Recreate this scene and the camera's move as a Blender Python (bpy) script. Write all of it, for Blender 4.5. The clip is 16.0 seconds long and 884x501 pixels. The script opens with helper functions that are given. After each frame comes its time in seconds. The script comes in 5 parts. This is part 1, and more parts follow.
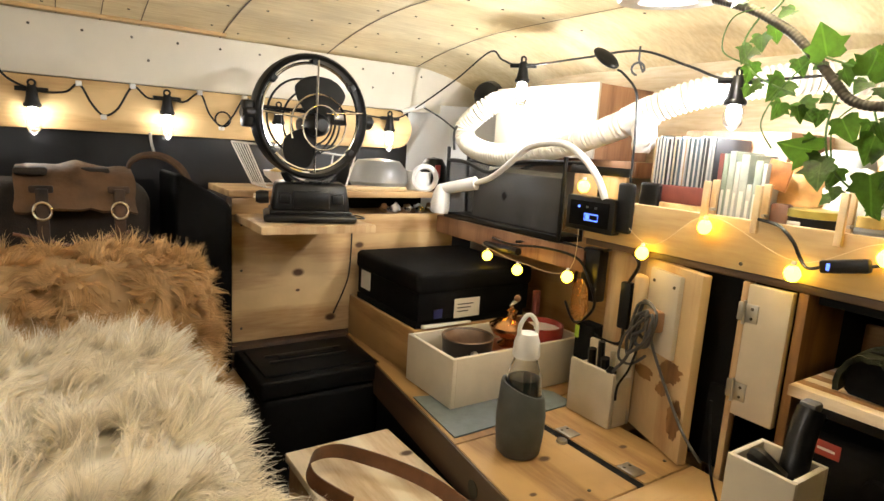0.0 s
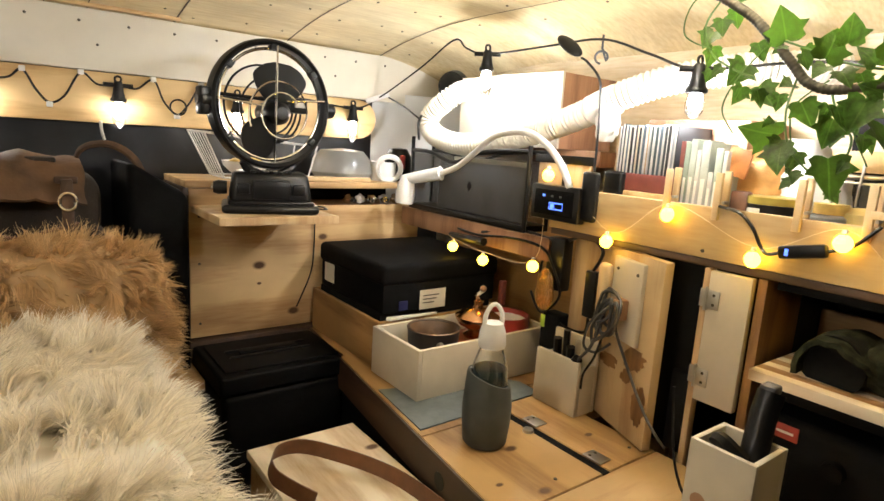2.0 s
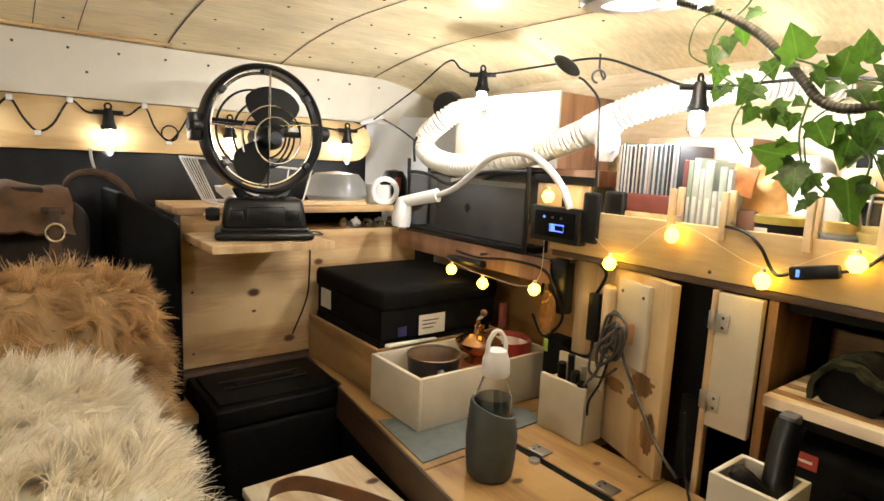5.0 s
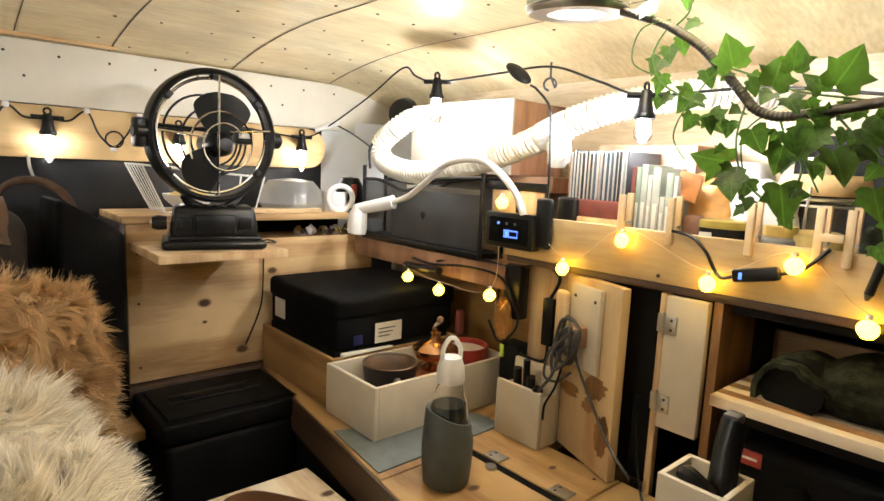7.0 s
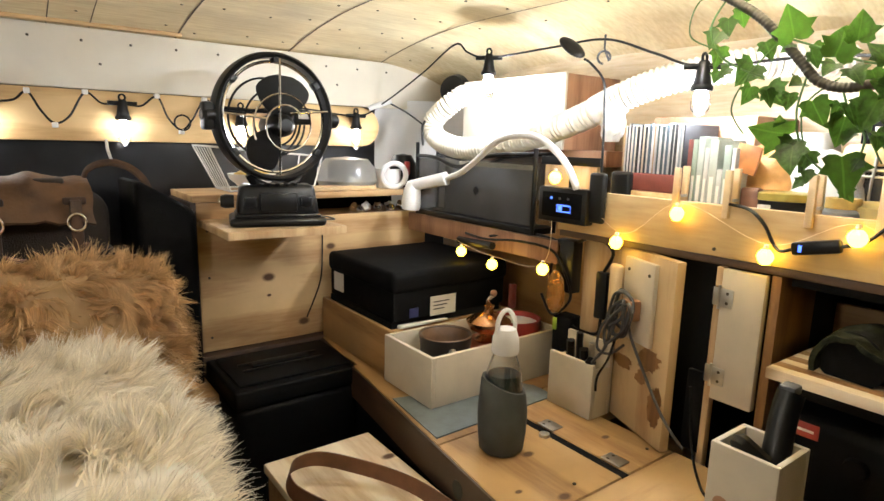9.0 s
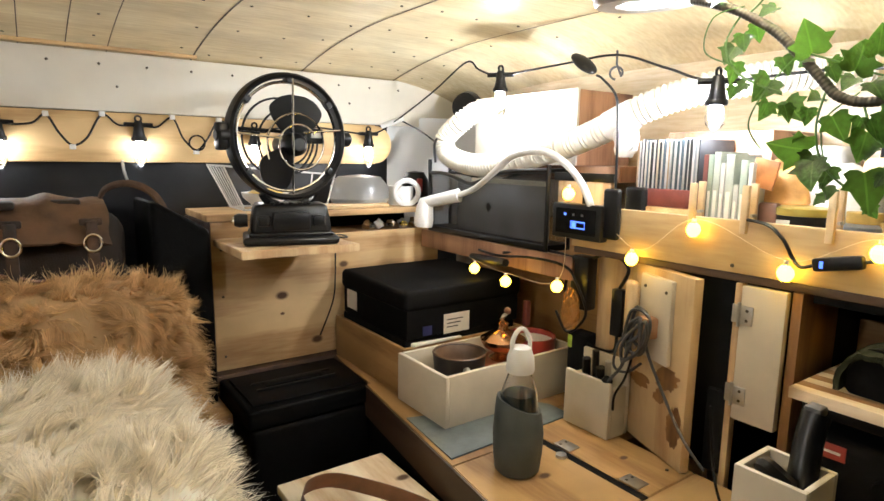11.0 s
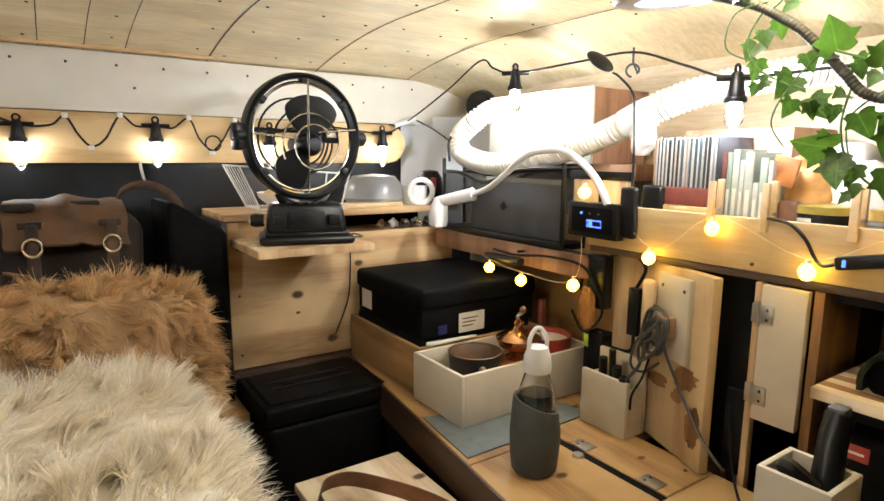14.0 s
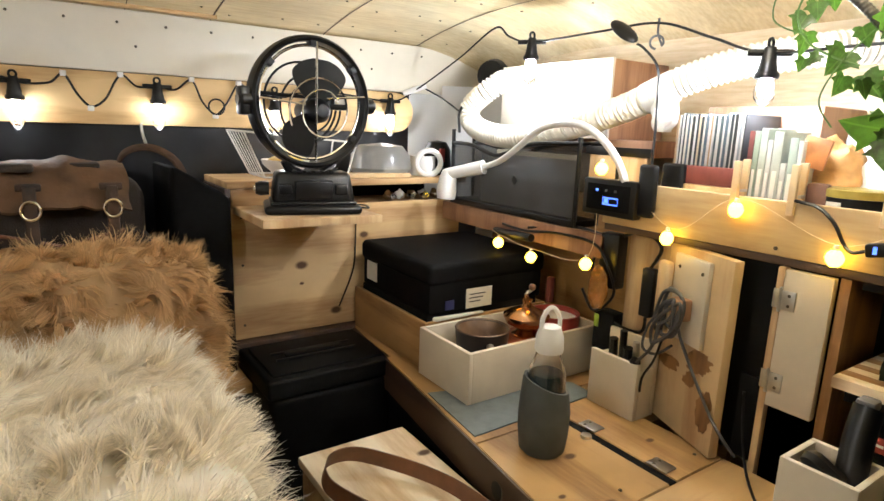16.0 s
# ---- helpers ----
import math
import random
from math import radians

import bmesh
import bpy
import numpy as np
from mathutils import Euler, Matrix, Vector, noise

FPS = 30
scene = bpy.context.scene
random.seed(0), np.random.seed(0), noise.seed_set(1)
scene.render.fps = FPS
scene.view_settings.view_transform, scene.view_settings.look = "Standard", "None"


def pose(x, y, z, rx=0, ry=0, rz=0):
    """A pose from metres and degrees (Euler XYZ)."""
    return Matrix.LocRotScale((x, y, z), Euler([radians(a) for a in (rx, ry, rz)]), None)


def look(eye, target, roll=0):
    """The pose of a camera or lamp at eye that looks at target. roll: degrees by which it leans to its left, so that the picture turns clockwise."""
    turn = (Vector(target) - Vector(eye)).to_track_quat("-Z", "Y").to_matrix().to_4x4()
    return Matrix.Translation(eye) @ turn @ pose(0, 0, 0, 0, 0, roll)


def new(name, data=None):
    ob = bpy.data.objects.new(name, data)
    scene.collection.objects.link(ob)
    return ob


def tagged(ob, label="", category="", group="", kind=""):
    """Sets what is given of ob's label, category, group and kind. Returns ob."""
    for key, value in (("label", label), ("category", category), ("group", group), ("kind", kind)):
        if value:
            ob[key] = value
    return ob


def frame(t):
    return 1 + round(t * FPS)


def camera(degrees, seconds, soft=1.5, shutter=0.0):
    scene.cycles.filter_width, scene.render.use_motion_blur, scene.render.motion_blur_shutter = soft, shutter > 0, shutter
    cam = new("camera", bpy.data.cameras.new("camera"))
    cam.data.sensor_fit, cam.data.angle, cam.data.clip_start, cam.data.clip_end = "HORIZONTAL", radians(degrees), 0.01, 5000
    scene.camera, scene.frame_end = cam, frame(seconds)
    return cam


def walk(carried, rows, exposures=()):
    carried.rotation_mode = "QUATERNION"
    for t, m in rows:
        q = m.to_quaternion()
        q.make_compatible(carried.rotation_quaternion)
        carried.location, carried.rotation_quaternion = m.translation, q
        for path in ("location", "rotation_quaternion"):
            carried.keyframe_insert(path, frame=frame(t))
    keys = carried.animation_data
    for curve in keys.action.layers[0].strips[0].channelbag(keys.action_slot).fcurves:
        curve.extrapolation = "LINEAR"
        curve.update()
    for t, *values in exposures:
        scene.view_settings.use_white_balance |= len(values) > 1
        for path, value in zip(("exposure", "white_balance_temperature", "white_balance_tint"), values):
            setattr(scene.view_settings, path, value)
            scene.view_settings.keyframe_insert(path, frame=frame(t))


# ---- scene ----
cam = camera(74.3, 16.0)
PATH = [
    (0, (0.013, -0.019, 1.148), (1.116, 1.613, 0.798), 3.6),
    (0.5, (0.003, -0.034, 1.151), (1.009, 1.671, 0.866), 2.4),
    (1, (0.005, -0.032, 1.146), (1.002, 1.664, 0.782), 3.1),
    (1.5, (0.011, -0.022, 1.146), (1.087, 1.626, 0.792), 3.1),
    (2, (0.029, -0.009, 1.137), (1.221, 1.555, 0.773), 3.7),
    (2.5, (0.053, -0.007, 1.134), (1.373, 1.443, 0.743), 3.9),
    (3, (0.063, -0.012, 1.131), (1.394, 1.43, 0.748), 3.9),
    (3.5, (0.075, -0.024, 1.122), (1.427, 1.418, 0.817), 3.3),
    (4, (0.051, -0.026, 1.139), (1.32, 1.495, 0.86), 1.8),
    (4.2, (0.042, -0.016, 1.141), (1.256, 1.543, 0.833), 2.4),
    (6.3, (0.049, 0.038, 1.154), (1.271, 1.594, 0.865), 3.2),
    (6.5, (0.053, 0.035, 1.151), (1.319, 1.557, 0.871), 3.4),
    (7, (0.057, 0.018, 1.146), (1.369, 1.503, 0.872), 2.6),
    (7.5, (0.059, 0.011, 1.145), (1.394, 1.478, 0.891), 1.6),
    (8, (0.032, -0.001, 1.143), (1.285, 1.514, 0.778), 1.3),
    (8.5, (0.027, -0.007, 1.147), (1.249, 1.534, 0.782), 1.4),
    (9, (0.025, 0.0, 1.15), (1.202, 1.576, 0.787), 1.5),
    (9.5, (0.029, 0.003, 1.154), (1.172, 1.608, 0.809), 1.1),
    (10, (0.028, 0.002, 1.155), (1.175, 1.61, 0.842), 0.7),
    (12.5, (0.031, 0.025, 1.155), (1.169, 1.635, 0.819), 1.4),
    (13, (0.031, 0.029, 1.155), (1.157, 1.637, 0.774), 1.6),
    (13.5, (0.026, 0.024, 1.154), (1.157, 1.635, 0.802), 1.2),
    (14, (0.022, 0.013, 1.157), (1.135, 1.644, 0.837), 0.5),
    (14.5, (0.026, 0.02, 1.155), (1.154, 1.638, 0.823), 0.9),
    (15, (0.022, 0.026, 1.157), (1.14, 1.651, 0.82), 0.9),
    (15.5, (0.025, 0.042, 1.156), (1.155, 1.647, 0.772), 1.3),
    (16, (0.019, 0.058, 1.156), (1.129, 1.668, 0.741), 2.1),
]
walk(cam, [(t, look(eye, target, roll)) for t, eye, target, roll in PATH], exposures=[(0.0, -0.68, 6600, 10), (6.5, -0.75, 6450, 10), (9.0, -0.72, 6100, 10), (16.0, -0.70, 6000, 10)])

# ---- world and light levels ----
world = bpy.data.worlds.new("night")
world.use_nodes = True
world.node_tree.nodes["Background"].inputs[0].default_value = (0.30, 0.36, 0.5, 1)
world.node_tree.nodes["Background"].inputs[1].default_value = 0.25
scene.world = world
BULB, BULB_NEAR, BULB_FILL, GLOBE, RING = 160.0, 2150.0, 1800.0, 30.0, 1100.0


# ---- mesh helpers ----
def part(name, bm, material, parent=None, label="", smooth=True):
    me = bpy.data.meshes.new(name)
    bmesh.ops.recalc_face_normals(bm, faces=bm.faces)
    bm.to_mesh(me)
    bm.free()
    if smooth:
        for p in me.polygons:
            p.use_smooth = True
        me.set_sharp_from_angle(angle=radians(38))
    me.materials.append(material)
    ob = new(name, me)
    if parent is not None:
        ob.parent = parent
    if label:
        ob["label"] = label
    return ob


def group(name, label, category, at=(0, 0, 0), turn=0, **more):
    e = new(name)
    e.empty_display_size = 0.02
    e.matrix_basis = pose(*at, 0, 0, turn)
    return tagged(e, label, category, **more)


def box(x0, x1, y0, y1, z0, z1, bevel=0.0, bm=None, m=None, seg=2):
    b = bmesh.new()
    mat = Matrix.Translation(((x0 + x1) / 2, (y0 + y1) / 2, (z0 + z1) / 2)) @ Matrix.Diagonal((x1 - x0, y1 - y0, z1 - z0, 1))
    bmesh.ops.create_cube(b, size=1, matrix=mat)
    if bevel:
        bmesh.ops.bevel(b, geom=b.edges[:], offset=bevel, segments=seg, affect="EDGES", profile=0.5)
    if m is not None:
        b.transform(m)
    return join(bm, b)


def join(bm, b):
    if bm is None:
        return b
    me = bpy.data.meshes.new("tmp")
    b.to_mesh(me)
    b.free()
    bm.from_mesh(me)
    bpy.data.meshes.remove(me)
    return bm


def prism(points, z0, z1, bm=None, bevel=0.0):
    b = bmesh.new()
    f = b.faces.new([b.verts.new((x, y, z0)) for x, y in points])
    r = bmesh.ops.extrude_face_region(b, geom=[f])
    bmesh.ops.translate(b, vec=(0, 0, z1 - z0), verts=[v for v in r["geom"] if isinstance(v, bmesh.types.BMVert)])
    if bevel:
        bmesh.ops.bevel(b, geom=b.edges[:], offset=bevel, segments=2, affect="EDGES")
    return join(bm, b)


def lathe(profile, at=(0, 0, 0), axis=(0, 0, 1), seg=24, bm=None):
    b = bmesh.new()
    turn = Vector((0, 0, 1)).rotation_difference(Vector(axis)).to_matrix().to_4x4()
    m = Matrix.Translation(at) @ turn
    rings = []
    for r, z in profile:
        if r < 1e-5:
            rings.append([b.verts.new(m @ Vector((0, 0, z)))])
        else:
            rings.append([b.verts.new(m @ Vector((r * math.cos(k * math.tau / seg), r * math.sin(k * math.tau / seg), z))) for k in range(seg)])
    for a, c in zip(rings, rings[1:]):
        for k in range(seg):
            n = (k + 1) % seg
            if len(a) == 1 and len(c) == 1:
                continue
            if len(a) == 1:
                b.faces.new((a[0], c[n], c[k]))
            elif len(c) == 1:
                b.faces.new((a[k], a[n], c[0]))
            else:
                b.faces.new((a[k], a[n], c[n], c[k]))
    return join(bm, b)


def smooth_path(pts, n=8, closed=False):
    p = [Vector(q) for q in pts]
    out = []
    count = len(p) if closed else len(p) - 1
    for i in range(count):
        if closed:
            a, b, c, d = p[i - 1], p[i], p[(i + 1) % len(p)], p[(i + 2) % len(p)]
        else:
            a, b, c, d = p[max(i - 1, 0)], p[i], p[i + 1], p[min(i + 2, len(p) - 1)]
        for k in range(n):
            t = k / n
            out.append(0.5 * ((2 * b) + (c - a) * t + (2 * a - 5 * b + 4 * c - d) * t * t + (3 * b - a - 3 * c + d) * t ** 3))
    if not closed:
        out.append(p[-1])
    return out


def tube(pts, r, seg=8, bm=None, closed=False, n=8, fine=True, flat=1.0):
    """A swept tube; r is a radius or a function of the length along it."""
    q = smooth_path(pts, n, closed) if fine else [Vector(v) for v in pts]
    b = bmesh.new()
    rings, up, length = [], None, 0.0
    for i, c in enumerate(q):
        if closed:
            t = (q[(i + 1) % len(q)] - q[i - 1]).normalized()
        else:
            t = (q[min(i + 1, len(q) - 1)] - q[max(i - 1, 0)]).normalized()
        if up is None:
            up = Vector((0, 0, 1)) if abs(t.z) < 0.9 else Vector((1, 0, 0))
        side = t.cross(up).normalized()
        up = side.cross(t).normalized()
        if i:
            length += (c - q[i - 1]).length
        rr = r(length) if callable(r) else r
        rings.append([b.verts.new(c + side * math.cos(k * math.tau / seg) * rr + up * math.sin(k * math.tau / seg) * rr * flat) for k in range(seg)])
    pairs = list(zip(rings, rings[1:])) + ([(rings[-1], rings[0])] if closed else [])
    for a, c in pairs:
        for k in range(seg):
            b.faces.new((a[k], a[(k + 1) % seg], c[(k + 1) % seg], c[k]))
    if not closed:
        b.faces.new(rings[0][::-1])
        b.faces.new(rings[-1])
    return join(bm, b)


def circle(at, r, axis=(0, 0, 1), n=32, squash=1.0):
    turn = Vector((0, 0, 1)).rotation_difference(Vector(axis)).to_matrix()
    return [Vector(at) + turn @ Vector((r * math.cos(k * math.tau / n), r * squash * math.sin(k * math.tau / n), 0)) for k in range(n)]


def rod(a, c, r, seg=8, bm=None):
    return tube([a, c], r, seg, bm, fine=False)


def ball(at, r, bm=None, u=12, v=8, scale=(1, 1, 1)):
    b = bmesh.new()
    bmesh.ops.create_uvsphere(b, u_segments=u, v_segments=v, radius=r, matrix=Matrix.Translation(at) @ Matrix.Diagonal((*scale, 1)))
    return join(bm, b)


# ---- materials ----
def material(name, color, rough=0.5, metal=0.0, var=0.12, scale=40.0, bump=0.0, bump_scale=200.0, spec=0.5, dark=None, stretch=(1, 1, 1), **more):
    """Colour that varies at two scales, with a fine relief."""
    m = bpy.data.materials.new(name)
    m.use_nodes = True
    nt = m.node_tree
    N, L = nt.nodes, nt.links
    p = N["Principled BSDF"]
    p.inputs["Roughness"].default_value, p.inputs["Metallic"].default_value = rough, metal
    p.inputs["Specular IOR Level"].default_value = spec
    tc = N.new("ShaderNodeTexCoord")
    mp = N.new("ShaderNodeMapping")
    mp.inputs["Scale"].default_value = stretch
    L.new(tc.outputs["Object"], mp.inputs["Vector"])
    n1, n2 = N.new("ShaderNodeTexNoise"), N.new("ShaderNodeTexNoise")
    n1.inputs["Scale"].default_value, n1.inputs["Detail"].default_value = scale, 6
    n2.inputs["Scale"].default_value, n2.inputs["Detail"].default_value = scale / 7, 3
    mix = N.new("ShaderNodeMath")
    mix.operation = "ADD"
    for n in (n1, n2):
        L.new(mp.outputs["Vector"], n.inputs["Vector"])
    L.new(n1.outputs["Fac"], mix.inputs[0])
    L.new(n2.outputs["Fac"], mix.inputs[1])
    ramp = N.new("ShaderNodeValToRGB")
    d = dark or tuple(c * (1 - 2 * var) for c in color)
    ramp.color_ramp.elements[0].position, ramp.color_ramp.elements[1].position = 0.36, 0.64
    half = N.new("ShaderNodeMath")
    half.operation = "MULTIPLY"
    half.inputs[1].default_value = 0.5
    L.new(mix.outputs[0], half.inputs[0])
    L.new(half.outputs[0], ramp.inputs["Fac"])
    ramp.color_ramp.elements[0].color = (*d, 1)
    ramp.color_ramp.elements[1].color = (*[min(1, c * (1 + var * 0.6)) for c in color], 1)
    L.new(ramp.outputs["Color"], p.inputs["Base Color"])
    if bump:
        n3 = N.new("ShaderNodeTexNoise")
        n3.inputs["Scale"].default_value, n3.inputs["Detail"].default_value = bump_scale, 4
        L.new(mp.outputs["Vector"], n3.inputs["Vector"])
        bp = N.new("ShaderNodeBump")
        bp.inputs["Strength"].default_value, bp.inputs["Distance"].default_value = bump, 0.003
        L.new(n3.outputs["Fac"], bp.inputs["Height"])
        L.new(bp.outputs["Normal"], p.inputs["Normal"])
    for key, value in more.items():
        p.inputs[key.replace("_", " ")].default_value = value
    return m


def wood(name, light, dark, grain="x", rough=0.55, knots=3.2, band=26.0, face="xz", placed=()):
    """Pine: long wavy growth bands, fine fibres and knots, at real size; placed knots are (u, v, radius)."""
    m = bpy.data.materials.new(name)
    m.use_nodes = True
    nt = m.node_tree
    N, L = nt.nodes, nt.links
    p = N["Principled BSDF"]
    tc = N.new("ShaderNodeTexCoord")
    mp = N.new("ShaderNodeMapping")
    mp.inputs["Scale"].default_value = {"x": (0.12, 1, 1), "y": (1, 0.12, 1), "z": (1, 1, 0.12)}[grain]
    L.new(tc.outputs["Object"], mp.inputs["Vector"])
    info = N.new("ShaderNodeObjectInfo")
    add = N.new("ShaderNodeVectorMath")
    L.new(mp.outputs["Vector"], add.inputs[0])
    L.new(info.outputs["Random"], add.inputs[1])
    warp = N.new("ShaderNodeTexNoise")
    warp.inputs["Scale"].default_value, warp.inputs["Detail"].default_value = 6.0, 2
    L.new(add.outputs[0], warp.inputs["Vector"])
    mul = N.new("ShaderNodeMath")
    mul.operation = "MULTIPLY"
    mul.inputs[1].default_value = band
    L.new(warp.outputs["Fac"], mul.inputs[0])
    sine = N.new("ShaderNodeMath")
    sine.operation = "SINE"
    L.new(mul.outputs[0], sine.inputs[0])
    fibre = N.new("ShaderNodeTexNoise")
    fibre.inputs["Scale"].default_value, fibre.inputs["Detail"].default_value = 120.0, 4
    L.new(add.outputs[0], fibre.inputs["Vector"])
    mr = N.new("ShaderNodeMapRange")
    mr.inputs["From Min"].default_value, mr.inputs["From Max"].default_value = -1.4, 1.4
    L.new(sine.outputs[0], mr.inputs["Value"])
    mixv = N.new("ShaderNodeMix")
    mixv.inputs["Factor"].default_value = 0.45
    L.new(mr.outputs["Result"], mixv.inputs["A"])
    L.new(fibre.outputs["Fac"], mixv.inputs["B"])
    ramp = N.new("ShaderNodeValToRGB")
    ramp.color_ramp.elements[0].position, ramp.color_ramp.elements[1].position = 0.24, 0.6
    ramp.color_ramp.elements[0].color, ramp.color_ramp.elements[1].color = (*[0.22 * a + 0.78 * b for a, b in zip(light, dark)], 1), (*light, 1)
    L.new(mixv.outputs["Result"], ramp.inputs["Fac"])
    mk = N.new("ShaderNodeMapping")
    mk.inputs["Scale"].default_value = {"x": (0.55, 1, 1), "y": (1, 0.55, 1), "z": (1, 1, 0.55)}[grain]
    L.new(tc.outputs["Object"], mk.inputs["Vector"])
    vo = N.new("ShaderNodeTexVoronoi")
    vo.voronoi_dimensions = "2D"
    vo.inputs["Scale"].default_value = knots
    sep, com = N.new("ShaderNodeSeparateXYZ"), N.new("ShaderNodeCombineXYZ")
    L.new(mk.outputs["Vector"], sep.inputs[0])
    L.new(sep.outputs["XYZ".index(face[0].upper())], com.inputs[0])
    L.new(sep.outputs["XYZ".index(face[1].upper())], com.inputs[1])
    jit = N.new("ShaderNodeVectorMath")
    L.new(com.outputs[0], jit.inputs[0])
    L.new(info.outputs["Random"], jit.inputs[1])
    L.new(jit.outputs[0], vo.inputs["Vector"])
    kr = N.new("ShaderNodeValToRGB")
    kr.color_ramp.elements[0].position, kr.color_ramp.elements[1].position = (0.04, 0.078) if placed else (0.03, 0.10)
    kr.color_ramp.elements[0].color, kr.color_ramp.elements[1].color = (1, 1, 1, 1), (0, 0, 0, 1)
    if not placed:
        L.new(vo.outputs["Distance"], kr.inputs["Fac"])
    else:
        # distance to the nearest given knot, in knot radii, with a ragged rim
        flat, near = N.new("ShaderNodeCombineXYZ"), None
        raw = N.new("ShaderNodeSeparateXYZ")
        L.new(tc.outputs["Object"], raw.inputs[0])
        L.new(raw.outputs["XYZ".index(face[0].upper())], flat.inputs[0])
        L.new(raw.outputs["XYZ".index(face[1].upper())], flat.inputs[1])
        for u, v, rad in placed:
            off, wide, ln = N.new("ShaderNodeVectorMath"), N.new("ShaderNodeVectorMath"), N.new("ShaderNodeVectorMath")
            off.operation, wide.operation, ln.operation = "SUBTRACT", "MULTIPLY", "LENGTH"
            off.inputs[1].default_value = (u, v, 0)
            wide.inputs[1].default_value = (0.055 / rad, 0.085 / rad, 0)
            L.new(flat.outputs[0], off.inputs[0])
            L.new(off.outputs[0], wide.inputs[0])
            L.new(wide.outputs[0], ln.inputs[0])
            if near is None:
                near = ln.outputs["Value"]
            else:
                mn = N.new("ShaderNodeMath")
                mn.operation = "MINIMUM"
                L.new(near, mn.inputs[0])
                L.new(ln.outputs["Value"], mn.inputs[1])
                near = mn.outputs[0]
        L.new(near, kr.inputs["Fac"])
    kn = N.new("ShaderNodeMix")
    kn.data_type = "RGBA"
    L.new(kr.outputs["Color"], kn.inputs["Factor"])
    L.new(ramp.outputs["Color"], kn.inputs["A"])
    kn.inputs["B"].default_value = (0.085, 0.036, 0.012, 1) if placed else (*[c * 0.55 for c in dark], 1)
    stain = N.new("ShaderNodeTexNoise")
    stain.inputs["Scale"].default_value, stain.inputs["Detail"].default_value = 5.5, 5
    L.new(tc.outputs["Object"], stain.inputs["Vector"])
    sr = N.new("ShaderNodeMapRange")
    sr.inputs["From Min"].default_value, sr.inputs["From Max"].default_value = 0.32, 0.62
    sr.inputs["To Min"].default_value, sr.inputs["To Max"].default_value = 0.80, 1.05
    L.new(stain.outputs["Fac"], sr.inputs["Value"])
    sm = N.new("ShaderNodeMix")
    sm.data_type, sm.blend_type = "RGBA", "MULTIPLY"
    sm.inputs["Factor"].default_value = 1.0
    L.new(kn.outputs["Result"], sm.inputs["A"])
    L.new(sr.outputs["Result"], sm.inputs["B"])
    L.new(sm.outputs["Result"], p.inputs["Base Color"])
    bp = N.new("ShaderNodeBump")
    bp.inputs["Strength"].default_value, bp.inputs["Distance"].default_value = 0.25, 0.002
    L.new(mixv.outputs["Result"], bp.inputs["Height"])
    L.new(bp.outputs["Normal"], p.inputs["Normal"])
    p.inputs["Roughness"].default_value = rough
    return m


def glow(name, color, strength):
    m = bpy.data.materials.new(name)
    m.use_nodes = True
    p = m.node_tree.nodes["Principled BSDF"]
    p.inputs["Base Color"].default_value = (*color, 1)
    p.inputs["Emission Color"].default_value = (*color, 1)
    p.inputs["Emission Strength"].default_value = strength
    return m


def clear(name, tint=(1, 1, 1), rough=0.03, ior=1.45):
    m = bpy.data.materials.new(name)
    m.use_nodes = True
    p = m.node_tree.nodes["Principled BSDF"]
    p.inputs["Base Color"].default_value = (*tint, 1)
    p.inputs["Transmission Weight"].default_value = 1
    p.inputs["Roughness"].default_value = rough
    p.inputs["IOR"].default_value = ior
    return m


PINE = wood("pine", (0.56, 0.37, 0.175), (0.30, 0.155, 0.055), "x", knots=6.5)
PINE_CAB = wood("pine_cabinet", (0.60, 0.41, 0.20), (0.33, 0.17, 0.06), "x", placed=((0.61, 0.754, 0.016), (0.716, 0.605, 0.015), (0.807, 0.829, 0.013), (0.61, 0.70, 0.006)))
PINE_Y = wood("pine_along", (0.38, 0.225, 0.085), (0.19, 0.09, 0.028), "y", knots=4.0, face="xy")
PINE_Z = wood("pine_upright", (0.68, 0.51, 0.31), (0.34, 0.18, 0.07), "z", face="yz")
PINE_PALE = wood("pine_pale", (0.58, 0.42, 0.23), (0.36, 0.20, 0.085), "z", knots=5, face="yz")
PINE_SOFT = wood("pine_soft", (0.70, 0.49, 0.23), (0.46, 0.27, 0.1), "x", knots=2.0)
PINE_TABLE = wood("pine_table", (0.47, 0.295, 0.12), (0.24, 0.12, 0.04), "y", face="xy", placed=((0.804, 0.742, 0.012), (0.757, 0.605, 0.012), (0.70, 0.66, 0.007), (0.99, 0.70, 0.009)))
PINE_TOP = wood("pine_pale_top", (0.88, 0.76, 0.57), (0.45, 0.28, 0.13), "y", knots=4.5, face="xy")
PINE_BENCH = wood("pine_bench", (0.88, 0.77, 0.58), (0.5, 0.32, 0.15), "y", face="xy", placed=((0.638, 0.995, 0.014), (0.50, 0.80, 0.010)))
FASCIA = wood("pine_front", (0.54, 0.40, 0.19), (0.36, 0.22, 0.09), "y", knots=1.6, face="yz", band=12)
CEIL = wood("ceiling_ply", (0.88, 0.77, 0.51), (0.52, 0.38, 0.17), "x", rough=0.30, band=9, face="xy", placed=((-0.9, -0.9, 0.01),))
CEIL_RIGHT = wood("end_ply", (0.86, 0.77, 0.57), (0.5, 0.36, 0.18), "y", rough=0.4, band=9, face="yz", placed=((0, 0, 0.01),))
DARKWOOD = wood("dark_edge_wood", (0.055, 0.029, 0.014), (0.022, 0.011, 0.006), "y")
